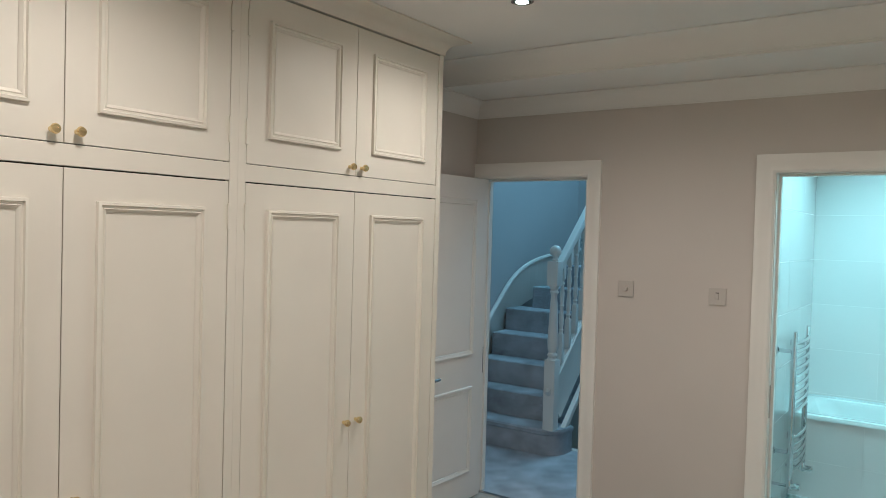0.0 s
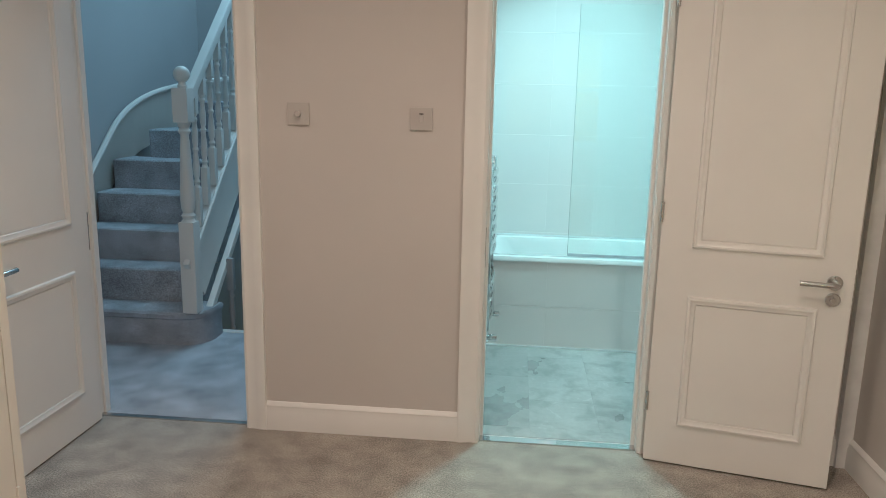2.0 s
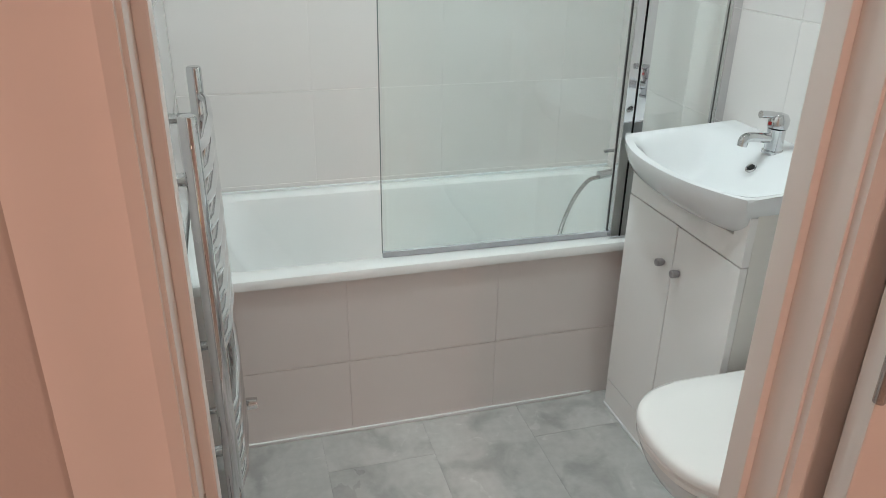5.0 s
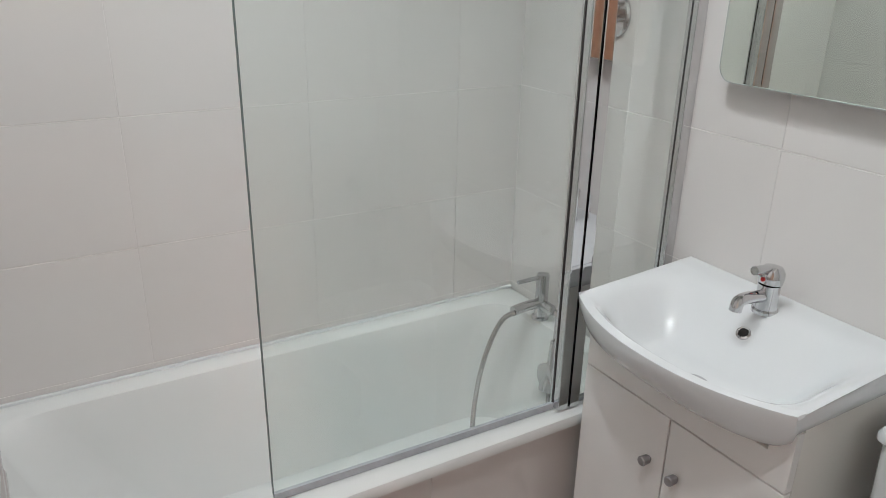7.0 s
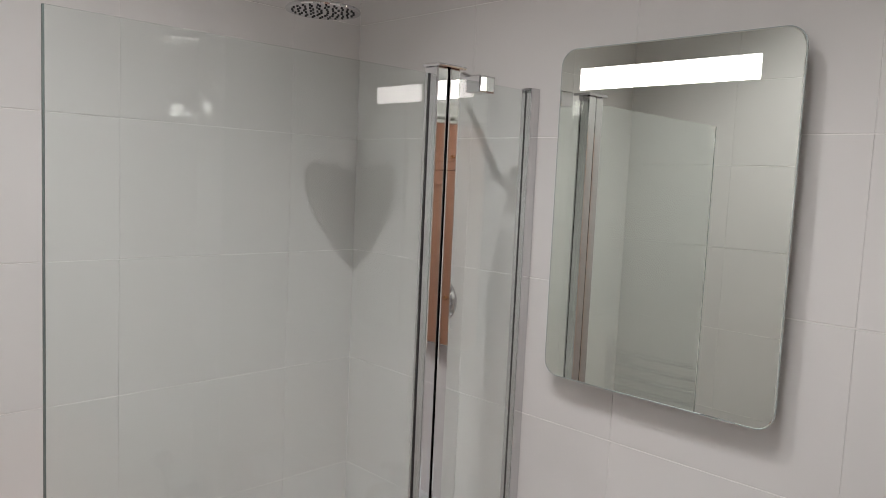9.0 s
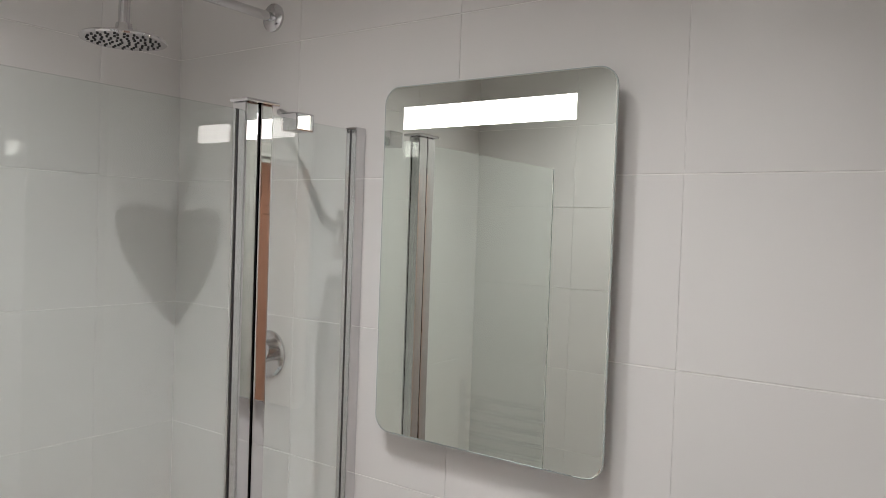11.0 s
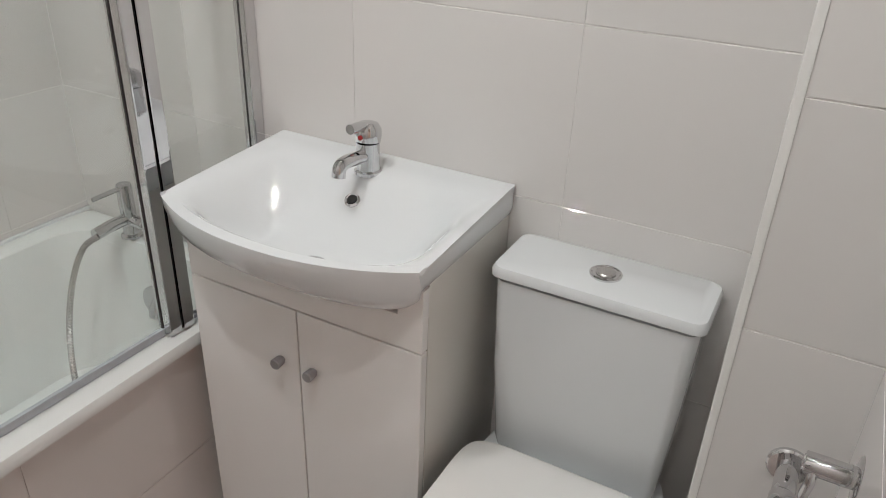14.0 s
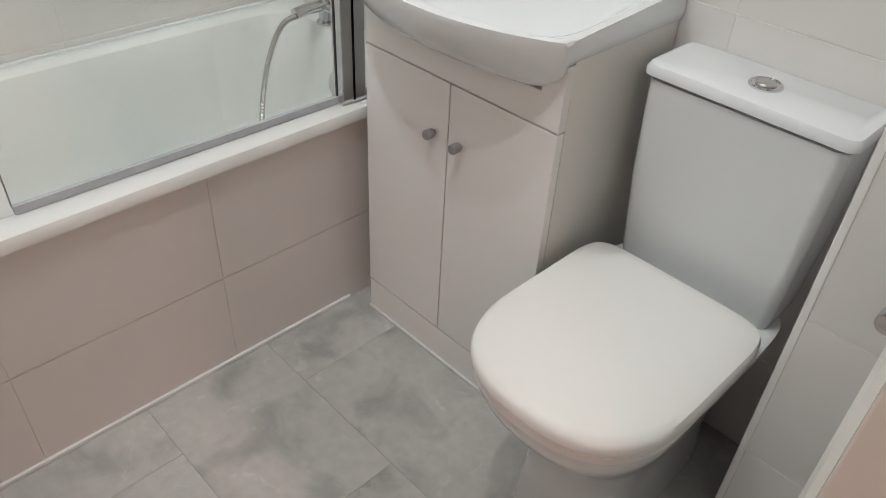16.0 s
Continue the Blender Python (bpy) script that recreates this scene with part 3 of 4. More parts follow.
rail = thing("stair_balustrade", "white painted balustrade with turned spindles and ball-topped newel", "balustrade", (-2.985, -0.2, 0))
NX, NY = -2.985, -0.235
nb = bmesh.new()
box(NX - 0.042, NX + 0.042, NY - 0.042, NY + 0.042, RISE - 0.004, 0.70, 0.004, bm=nb)
box(NX - 0.042, NX + 0.042, NY - 0.042, NY + 0.042, 1.235, 1.415, 0.004, bm=nb)
lathe([(0.040, 0.70), (0.030, 0.715), (0.038, 0.735), (0.028, 0.75), (0.036, 0.775), (0.040, 0.83), (0.032, 1.0), (0.026, 1.12), (0.022, 1.17), (0.034, 1.19), (0.026, 1.205), (0.038, 1.235)], (NX, NY, 0), bm=nb)
part("newel_post", nb, TRIM_PAINT, rail, smooth=True)
part("ball", lathe([(0.018, 1.415), (0.026, 1.425), (0.018, 1.437)] + [(0.043 * math.sin(radians(a)), 1.487 - 0.043 * math.cos(radians(a))) for a in range(25, 176, 10)], (NX, NY, 0), segments=24), TRIM_PAINT, rail, smooth=True)
slope = RISE / GOING
L = 1.45


def beam(name, p, q, w, h, mtl, parent, label=""):
    d = (Vector(q) - Vector(p))
    b2 = box(-w / 2, w / 2, 0, d.length, -h / 2, h / 2, min(w, h) * 0.25)
    rot = Vector((0, 1, 0)).rotation_difference(d.normalized()).to_matrix().to_4x4()
    b2.transform(Matrix.Translation(p) @ rot)
    return part(name, b2, mtl, parent, label)


beam("handrail", (NX, NY + 0.03, 1.34), (NX, NY + L, 1.34 + slope * L), 0.055, 0.05, TRIM_PAINT, rail)
beam("handrail", (NX, NY + L - 0.02, 1.34 + slope * L - 0.02), (NX + 0.25, NY + L + 0.35, 1.34 + slope * L + 0.65), 0.055, 0.05, TRIM_PAINT, rail)
beam("string", (NX, NY + 0.03, 0.36), (NX, NY + L, 0.36 + slope * L), 0.035, 0.30, TRIM_PAINT, rail)
beam("string_cap", (NX, NY + 0.03, 0.53), (NX, NY + L, 0.53 + slope * L), 0.06, 0.03, TRIM_PAINT, rail)


beam("lower_string", (NX + 0.05, NY + 0.10, 0.16), (NX + 0.05, NY + 0.75, 0.16 + slope * 0.65), 0.04, 0.045, TRIM_PAINT, rail)


def spindle(x, y, z0, z1, mtl, parent):
    h = z1 - z0
    b2 = box(x - 0.019, x + 0.019, y - 0.019, y + 0.019, z0, z0 + 0.28 * h, 0.002)
    box(x - 0.019, x + 0.019, y - 0.019, y + 0.019, z1 - 0.2 * h, z1, 0.002, bm=b2)
    rows = [(0.019, 0.28), (0.013, 0.30), (0.019, 0.32), (0.012, 0.34), (0.018, 0.37), (0.019, 0.42), (0.012, 0.53), (0.018, 0.55), (0.012, 0.57), (0.016, 0.60), (0.018, 0.66), (0.012, 0.74), (0.018, 0.76), (0.012, 0.78), (0.019, 0.80)]
    lathe([(r, z0 + f * h) for r, f in rows], (x, y, 0), segments=12, bm=b2)
    part("spindle", b2, mtl, parent, smooth=True)


for i in range(9):
    y = NY + 0.13 + i * 0.115
    spindle(NX, y, 0.54 + slope * (y - NY), 1.32 + slope * (y - NY), TRIM_PAINT, rail)
# flight going down on the far side
low = thing("lower_balustrade", "dark varnished turned spindles of the flight going down", "balustrade", (-2.6, 0.1, 0))
WOOD = mat("dark_wood", (0.16, 0.13, 0.12), 0.45, tone=0.15, scale=12)
for i in range(7):
    spindle(-2.9 + i * 0.10, 0.12 + i * 0.02, -0.55, 0.42 - 0.02 * i, WOOD if i % 2 else STAIR_PAINT, low)
structure("trim_landing_edge", box(-2.96, -1.56, -0.02, 0.03, -0.25, 0.004, 0.004), TRIM_PAINT, "white nosing at the landing edge", "trim")

# ---------------------------------------------------------------- bath and screen
RIM = 0.532
bath = thing("bath", "white acrylic bath with a rolled rim, set against tiled walls", "bath", (LEFT, -0.025, 0))
x0, x1, y0, y1 = LEFT + 0.002, -0.002, -0.016, BACK - 0.002
rings = [round_rect(x0, x1, y0, y1, RIM - 0.027, 0.012), round_rect(x0, x1, y0, y1, RIM - 0.010, 0.012), round_rect(x0 + 0.004, x1 - 0.004, y0 + 0.004, y1 - 0.004, RIM - 0.002, 0.02),
         round_rect(x0 + 0.012, x1 - 0.012, y0 + 0.012, y1 - 0.012, RIM, 0.03), round_rect(x0 + 0.05, x1 - 0.055, y0 + 0.062, y1 - 0.05, RIM, 0.09), round_rect(x0 + 0.062, x1 - 0.065, y0 + 0.074, y1 - 0.062, RIM - 0.006, 0.10),
         round_rect(x0 + 0.075, x1 - 0.072, y0 + 0.082, y1 - 0.07, RIM - 0.03, 0.11), round_rect(x0 + 0.13, x1 - 0.085, y0 + 0.10, y1 - 0.085, RIM - 0.15, 0.13), round_rect(x0 + 0.21, x1 - 0.10, y0 + 0.12, y1 - 0.105, RIM - 0.28, 0.14),
         round_rect(x0 + 0.28, x1 - 0.125, y0 + 0.15, y1 - 0.13, RIM - 0.345, 0.14), round_rect(x0 + 0.38, x1 - 0.19, y0 + 0.22, y1 - 0.2, RIM - 0.365, 0.12)]
part("tub", loft(rings, (False, True)), ACRYLIC, bath, smooth=True)
part("waste", lathe([(0.034, 0), (0.034, 0.003), (0.026, 0.005), (0.02, 0.004)], (-0.32, 0.32, RIM - 0.366), segments=24), CHROME, bath, smooth=True)
part("overflow_cap", lathe([(0.036, 0), (0.036, 0.007), (0.028, 0.010)], (-0.098, 0.33, RIM - 0.13), (-1, 0, 0.12), 24), CHROME, bath, smooth=True)
part("seal_strip", box(x0 + 0.0, x1, BACK - 0.012, BACK - 0.0025, RIM - 0.002, RIM + 0.007, 0.003), PORCELAIN, bath)

panel = structure("bath_panel", box(LEFT + 0.001, -0.001, 0.004, 0.03, 0.0, RIM - 0.012), GROUT, "tiled front panel of the bath", "bath panel")
structure("trim_bath_panel", box(LEFT + 0.002, -0.335, -0.006, 0.002, 0.0005, 0.010, 0.002), PORCELAIN, "white sealant bead along the foot of the bath panel", "trim")

scr = thing("bath_screen", "clear hinged glass bath screen with chrome profiles on the bath rim", "bath screen", (-0.02, 0.03, RIM))
ST = 1.892
BARX, BARY, FREEX, FREEY, WYY = -0.290, 0.036, -0.990, 0.046, 0.033
part("wall_profile", box(-0.03, -0.001, WYY - 0.016, WYY + 0.016, RIM + 0.002, ST + 0.006, 0.003), CHROME, scr)
part("wall_profile_seal", box(-0.0315, -0.0295, WYY - 0.001, WYY + 0.0035, RIM + 0.006, ST), SEAL, scr)
gl = part("fixed_pane", box(BARX + 0.03, -0.031, WYY - 0.001, WYY + 0.005, RIM + 0.01, ST), GLASS, scr, "clear fixed glass pane")
gl.visible_shadow = False
part("hinge_post", box(BARX + 0.002, BARX + 0.030, BARY - 0.026, BARY + 0.006, RIM + 0.004, ST + 0.012, 0.003), CHROME, scr)
part("hinge_post", box(BARX - 0.030, BARX - 0.002, BARY - 0.024, BARY + 0.012, RIM + 0.004, ST + 0.012, 0.003), CHROME, scr)
part("post_seal", box(BARX - 0.0015, BARX + 0.0015, BARY - 0.0185, BARY + 0.004, RIM + 0.004, ST + 0.006), SEAL, scr)
part("post_seal", box(BARX - 0.0318, BARX - 0.0298, BARY - 0.0035, BARY + 0.0035, RIM + 0.008, ST), SEAL, scr)
part("post_cap", box(BARX - 0.034, BARX + 0.04, BARY - 0.033, BARY + 0.014, ST + 0.012, ST + 0.018, 0.002), CHROME, scr)
d = Vector((FREEX - BARX + 0.03, FREEY - BARY, 0))
b2 = box(0, d.length, -0.003, 0.003, RIM + 0.016, ST)
b2.transform(Matrix.Translation((BARX - 0.03, BARY, 0)) @ Vector((1, 0, 0)).rotation_difference(d.normalized()).to_matrix().to_4x4())
gl = part("swing_pane", b2, GLASS, scr, "clear swinging glass pane")
gl.visible_shadow = False
b2 = box(0.0, d.length, -0.006, 0.006, RIM + 0.001, RIM + 0.018, 0.002)
b2.transform(Matrix.Translation((BARX - 0.03, BARY, 0)) @ Vector((1, 0, 0)).rotation_difference(d.normalized()).to_matrix().to_4x4())
part("bottom_seal", b2, GREY_SEAL, scr, "grey translucent bottom seal")
part("bottom_seal", box(BARX + 0.03, -0.03, WYY - 0.006, WYY + 0.008, RIM + 0.001, RIM + 0.012, 0.002), GREY_SEAL, scr)
part("edge_strip", box(FREEX - 0.0020, FREEX - 0.0005, FREEY - 0.0032, FREEY + 0.0032, RIM + 0.016, ST), GLASS_EDGE, scr, "dark green polished glass edge")
cl = part("brace_clamp", box(-0.20, -0.155, WYY - 0.02, WYY + 0.024, ST - 0.022, ST + 0.012, 0.003), CHROME, scr, "square chrome glass clamp")
part("brace_bar", tube([(-0.178, WYY + 0.02, ST + 0.006), (-0.178, WYY + 0.05, ST + 0.018), (-0.001, WYY + 0.23, ST + 0.018)], 0.007, 10), CHROME, scr, "slim chrome brace bar")

# shower, valve and bath mixer
sh = thing("rain_shower", "round chrome rain shower on a wall arm", "shower", (0, 0.31, 2.166))
part("flange", lathe([(0.032, 0), (0.032, 0.006), (0.024, 0.012), (0.013, 0.014)], (0, 0.31, 2.166), (-1, 0, 0), 24), CHROME, sh, smooth=True)
HX, HY, HZ = -0.355, 0.335, 2.036
part("arm", tube(smooth_path([(0, 0.31, 2.166), (-0.1, 0.317, 2.168), (-0.22, 0.325, 2.170), (-0.32, 0.332, 2.166), (-0.350, 0.334, 2.145), (-0.355, 0.335, 2.10), (-0.355, 0.335, 2.04)], 6), 0.011, 14), CHROME, sh, smooth=True)
hd = part("head", lathe([(0.079, 0), (0.080, 0.003), (0.077, 0.007), (0.04, 0.012), (0.018, 0.018), (0.015, 0.034)], (HX, HY, HZ), (0, 0, 1), 40), CHROME, sh, smooth=True)
bm = bmesh.new()
for r, k in ((0.012, 5), (0.026, 10), (0.040, 15), (0.053, 19), (0.065, 24)):
    for i in range(k):
        a = 2 * math.pi * i / k
        lathe([(0.0028, 0), (0.0022, 0.0015)], (HX + r * math.cos(a), HY + r * math.sin(a), HZ - 0.0005), (0, 0, -1), 6, bm)
tagged(part("nozzles", bm, DARK, hd, "dark rubber nozzles"), kind="stuff")

va = thing("shower_valve", "round chrome shower valve with a lever on the tiles", "shower valve", (0, 0.297, 1.393))
part("plate", lathe([(0.054, 0), (0.054, 0.006), (0.049, 0.010)], (0, 0.297, 1.393), (-1, 0, 0), 36), CHROME, va, smooth=True)
part("dial", lathe([(0.026, 0), (0.026, 0.03), (0.022, 0.05), (0.018, 0.055)], (-0.008, 0.297, 1.400), (-1, 0, 0), 28), CHROME, va, smooth=True)
part("lever", tube([(-0.045, 0.297, 1.40), (-0.056, 0.297, 1.375), (-0.062, 0.297, 1.34)], 0.007, 10), CHROME, va, smooth=True)

mx = thing("bath_mixer_tap", "chrome bath mixer tap with a ribbed shower hose", "tap", (-0.055, 0.43, RIM))
part("base", lathe([(0.026, 0), (0.026, 0.006), (0.020, 0.010)], (-0.055, 0.43, RIM), segments=24), CHROME, mx, smooth=True)
part("body", lathe([(0.019, 0.0), (0.019, 0.135), (0.017, 0.14)], (-0.055, 0.43, RIM), segments=24), CHROME, mx, smooth=True)
part("lever", tube([(-0.055, 0.43, RIM + 0.13), (-0.085, 0.43, RIM + 0.132), (-0.14, 0.435, RIM + 0.128)], 0.006, 10), CHROME, mx, smooth=True)
part("spout", tube([(-0.055, 0.43, RIM + 0.05), (-0.11, 0.43, RIM + 0.05), (-0.155, 0.43, RIM + 0.045)], 0.015, 14), CHROME, mx, smooth=True)
part("diverter", lathe([(0.016, 0), (0.016, 0.05), (0.013, 0.055)], (-0.055, 0.43, RIM + 0.045), (0, -1, 0), 18), CHROME, mx, smooth=True)
part("holder", tube([(-0.055, 0.36, RIM + 0.045), (-0.06, 0.34, RIM + 0.04), (-0.07, 0.33, RIM - 0.02), (-0.08, 0.33, RIM - 0.12)], 0.011, 12), CHROME, mx, smooth=True)
part("hand_shower", lathe([(0.010, 0), (0.012, 0.10), (0.026, 0.13), (0.028, 0.15), (0.018, 0.156)], (-0.085, 0.325, RIM - 0.02), (-0.1, -0.05, -1), 18), CHROME, mx, smooth=True)
hose = smooth_path([(-0.13, 0.43, RIM + 0.04), (-0.20, 0.42, RIM + 0.03), (-0.27, 0.39, RIM - 0.04), (-0.32, 0.36, RIM - 0.15), (-0.335, 0.34, RIM - 0.27), (-0.30, 0.31, RIM - 0.335), (-0.20, 0.29, RIM - 0.34), (-0.12, 0.30, RIM - 0.25), (-0.095, 0.315, RIM - 0.17)], 40)
bm = bmesh.new()
segs = 8
rings = []
for i, p in enumerate(hose):
    dd = (hose[min(i + 1, len(hose) - 1)] - hose[max(i - 1, 0)]).normalized()
    u = dd.cross(Vector((0.3, 1, 0.2))).normalized()
    s = dd.cross(u)
    rr = 0.0078 if i % 2 else 0.0062
    rings.append([p + rr * (u * math.cos(2 * math.pi * k / segs) + s * math.sin(2 * math.pi * k / segs)) for k in range(segs)])
part("hose", loft(rings), SATIN, mx, "ribbed metal shower hose", True)

# ---------------------------------------------------------------- vanity unit and basin
VF, VY0, VY1 = -0.312, -0.55, -0.06
van = thing("vanity_unit", "white gloss two-door vanity unit standing on the floor", "vanity unit", (VF, VY0, 0))
part("carcass", box(VF + 0.018, -0.001, VY0, VY1, 0.0, 0.745, 0.001), VANITY_SIDE, van)
part("plinth", box(VF - 0.001, VF + 0.018, VY0 + 0.0, VY1, 0.0, 0.092, 0.002), VANITY_GLOSS, van)
part("plinth_bead", box(VF - 0.006, VF, VY0, VY1, 0.0, 0.008, 0.002), PORCELAIN, van)
part("apron", box(VF - 0.001, VF + 0.018, VY0, VY1, 0.703, 0.764, 0.002), VANITY_GLOSS, van)
for a, b in ((VY0, VY0 + 0.045), (VY1 - 0.045, VY1)):
    part("apron_end", box(VF - 0.001, VF + 0.018, a, b, 0.762, 0.818), VANITY_GLOSS, van)
for a, b in ((VY0, VY0 + 0.016), (VY1 - 0.016, VY1)):
    part("side_panel", box(VF + 0.018, -0.001, a, b, 0.744, 0.83), VANITY_SIDE, van)
MID = -0.302
for a, b, ky in ((VY0, MID - 0.0015, -0.335), (MID + 0.0015, VY1, -0.264)):
    dr = part("door", box(VF - 0.002, VF + 0.017, a, b, 0.095, 0.70, 0.0025), VANITY_GLOSS, van, "white gloss cupboard door")
    part("knob", lathe([(0.006, 0), (0.006, 0.004), (0.0095, 0.005), (0.0105, 0.021), (0.009, 0.023)], (VF - 0.002, ky, 0.587), (-1, 0, 0), 18), KNOB, dr, "small grey metal knob", True)

basin = thing("wash_basin", "white ceramic wash basin with a bowed front on the vanity", "basin", (-0.2, -0.296, 0.8))
BY_0, BY_1, BZ = -0.557, -0.035, 0.872
NU, NV = 44, 34


def front(u):
    s = min(1.0, abs(2 * u - 1))
    return -0.334 - 0.074 * (1 - s ** 2.2)


def ease(t):
    t = max(0.0, min(1.0, t))
    return t * t * (3 - 2 * t)


def basin_top(u, v):
    """u along the wall, v from the wall (0) to the front (1); bowl depth at that spot."""
    s = abs(2 * u - 1)
    side = ease((0.93 - s) / 0.42)
    back = ease((v - 0.19) / 0.33)
    fore = ease((0.935 - v) / 0.22)
    return 0.105 * (side * back * fore) ** 0.85 + 0.004 * ease((0.97 - s) / 0.05) * ease((v - 0.12) / 0.1) * ease((0.96 - v) / 0.04)


bm = bmesh.new()
grid = []
for i in range(NU + 1):
    u = i / NU
    row = []
    for j in range(NV + 1):
        v = j / NV
        x = -0.001 + (front(u) + 0.001) * v
        edge = min(u, 1 - u) * 0.52
        z = BZ + 0.011 - basin_top(u, v) - 0.020 * v
        if v > 0.97:
            z -= 0.004
        row.append(bm.verts.new((x, BY_0 + (BY_1 - BY_0) * u, z)))
    grid.append(row)
for i in range(NU):
    for j in range(NV):
        bm.faces.new((grid[i][j], grid[i + 1][j], grid[i + 1][j + 1], grid[i][j + 1]))
edge = [grid[i][NV] for i in range(NU + 1)]
loop = [grid[0][j] for j in range(NV)] + edge + [grid[NU][j] for j in range(NV - 1, -1, -1)]


def ring_at(drop, inset, belly, sag):
    out = []
    for q in loop:
        s = (2 * (q.co.y - BY_0) / (BY_1 - BY_0) - 1)
        yy = q.co.y - math.copysign(inset, s) if abs(s) > 0.98 else q.co.y * 1.0
        yy = max(BY_0 + inset, min(BY_1 - inset, yy))
        xx = min(-0.001, q.co.x + (inset + belly * max(0, (-q.co.x - 0.30) / 0.12)))
        zz = BZ - drop - sag * (1 - s ** 8)
        out.append(bm.verts.new((xx, yy, zz)))
    return out


prev = loop
for args in ((0.007, -0.002, 0.0, 0.0), (0.013, -0.002, 0.0, 0.004), (0.032, 0.001, 0.006, 0.014), (0.046, 0.005, 0.020, 0.026), (0.054, 0.010, 0.040, 0.040), (0.058, 0.016, 0.070, 0.052), (0.060, 0.022, 0.11, 0.060)):
    cur = ring_at(*args)
    for a in range(len(loop) - 1):
        bm.faces.new((prev[a], prev[a + 1], cur[a + 1], cur[a]))
    prev = cur
part("bowl", bm, PORCELAIN, basin, smooth=True)
part("overflow_ring", lathe([(0.016, 0), (0.016, 0.004), (0.012, 0.006), (0.010, 0.004)], (-0.1235, -0.292, 0.8335), (-0.60, 0, 0.80), 24), CHROME, basin, "chrome overflow ring", True)
part("overflow_hole", lathe([(0.0095, 0), (0.0095, 0.0055)], (-0.1235, -0.292, 0.8335), (-0.60, 0, 0.80), 20), DARK, basin, "dark overflow hole")
part("waste", lathe([(0.030, 0), (0.030, 0.003), (0.024, 0.006), (0.012, 0.007)], (-0.262, -0.296, BZ - 0.108), segments=26), CHROME, basin, "chrome waste plug", True)

tp = thing("basin_mixer_tap", "small chrome basin mixer tap with a red and blue dot", "tap", (-0.075, -0.293, BZ))
TX, TY = -0.075, -0.293
part("body", lathe([(0.026, 0), (0.026, 0.006), (0.022, 0.009), (0.0215, 0.05), (0.022, 0.06)], (TX, TY, BZ), segments=26), CHROME, tp, smooth=True)
part("spout", tube(smooth_path([(TX, TY, BZ + 0.034), (TX - 0.04, TY, BZ + 0.040), (TX - 0.072, TY, BZ + 0.043), (TX - 0.088, TY, BZ + 0.038), (TX - 0.092, TY, BZ + 0.022)], 5), 0.0125, 16), CHROME, tp, smooth=True)
part("cap", lathe([(0.0235, 0.0), (0.025, 0.012), (0.024, 0.024), (0.017, 0.034), (0.006, 0.037)], (TX, TY, BZ + 0.062), (0.1, 0, 1), 26), CHROME, tp, smooth=True)
part("lever", tube(smooth_path([(TX - 0.008, TY, BZ + 0.092), (TX - 0.03, TY, BZ + 0.096), (TX - 0.055, TY, BZ + 0.098)], 4), 0.009, 12), CHROME, tp, smooth=True)
part("dot", lathe([(0.0045, 0), (0.0045, 0.002)], (TX - 0.0235, TY, BZ + 0.074), (-1, 0, 0.15), 14), RED, tp, "red dot")

# ---------------------------------------------------------------- toilet
wc = thing("toilet", "white close-coupled toilet with its lid down on the floor", "toilet", (-0.3, -0.76, 0))
TYM = -0.762


def d_ring(xb, xf, hw, z, n=56, back=0.93):
    """An outline that is round in front (xf) and blunt at the back (xb)."""
    out = []
    for i in range(n):
        a = 2 * math.pi * i / n
        c, s = math.cos(a), math.sin(a)
        cx = xf + hw * 1.05
        if c < 0:
            x = cx + (cx - xf) * math.copysign(abs(c) ** 0.80, c)
            y = hw * math.copysign(abs(s) ** 0.80, s)
        else:
            x = cx + (xb - cx) * abs(c) ** 0.22
            y = hw * math.copysign(abs(s) ** 0.22, s) * (back + (1 - back) * (1 - c ** 6))
        out.append(Vector((x, TYM + y, z)))
    return out


part("pan", loft([d_ring(-0.06, -0.475, 0.116, 0.0), d_ring(-0.06, -0.475, 0.116, 0.012), d_ring(-0.06, -0.462, 0.106, 0.10), d_ring(-0.05, -0.47, 0.112, 0.2), d_ring(-0.05, -0.53, 0.135, 0.29), d_ring(-0.05, -0.585, 0.162, 0.355), d_ring(-0.05, -0.60, 0.172, 0.39), d_ring(-0.05, -0.60, 0.172, 0.405), d_ring(-0.06, -0.59, 0.165, 0.410)]), PORCELAIN, wc, smooth=True)
part("seat", loft([d_ring(-0.185, -0.605, 0.172, 0.412), d_ring(-0.183, -0.610, 0.177, 0.416), d_ring(-0.183, -0.610, 0.177, 0.428), d_ring(-0.185, -0.606, 0.173, 0.432)]), SEAT_PLASTIC, wc, "white plastic seat", True)
part("lid", loft([d_ring(-0.18, -0.607, 0.175, 0.434), d_ring(-0.178, -0.613, 0.180, 0.438), d_ring(-0.178, -0.613, 0.180, 0.450), d_ring(-0.18, -0.608, 0.176, 0.458), d_ring(-0.19, -0.595, 0.163, 0.464), d_ring(-0.21, -0.55, 0.12, 0.467), d_ring(-0.25, -0.46, 0.05, 0.468)]), SEAT_PLASTIC, wc, "white plastic lid, closed", True)
for y in (-0.085, 0.085):
    part("seat_hinge", lathe([(0.012, -0.02), (0.012, 0.02)], (-0.168, TYM + y, 0.428), (0, 1, 0), 14), CHROME, wc, smooth=True)
for s in (-1, 1):
    part("fixing_cap", lathe([(0.011, 0), (0.010, 0.005), (0.005, 0.007)], (-0.36, TYM + s * 0.110, 0.04), (0, s, 0), 16), CHROME, wc, "chrome fixing cap", True)


def slab(xf, xb, y0, y1, z, r=0.02):
    return round_rect(xf, xb, y0, y1, z, r, 5)


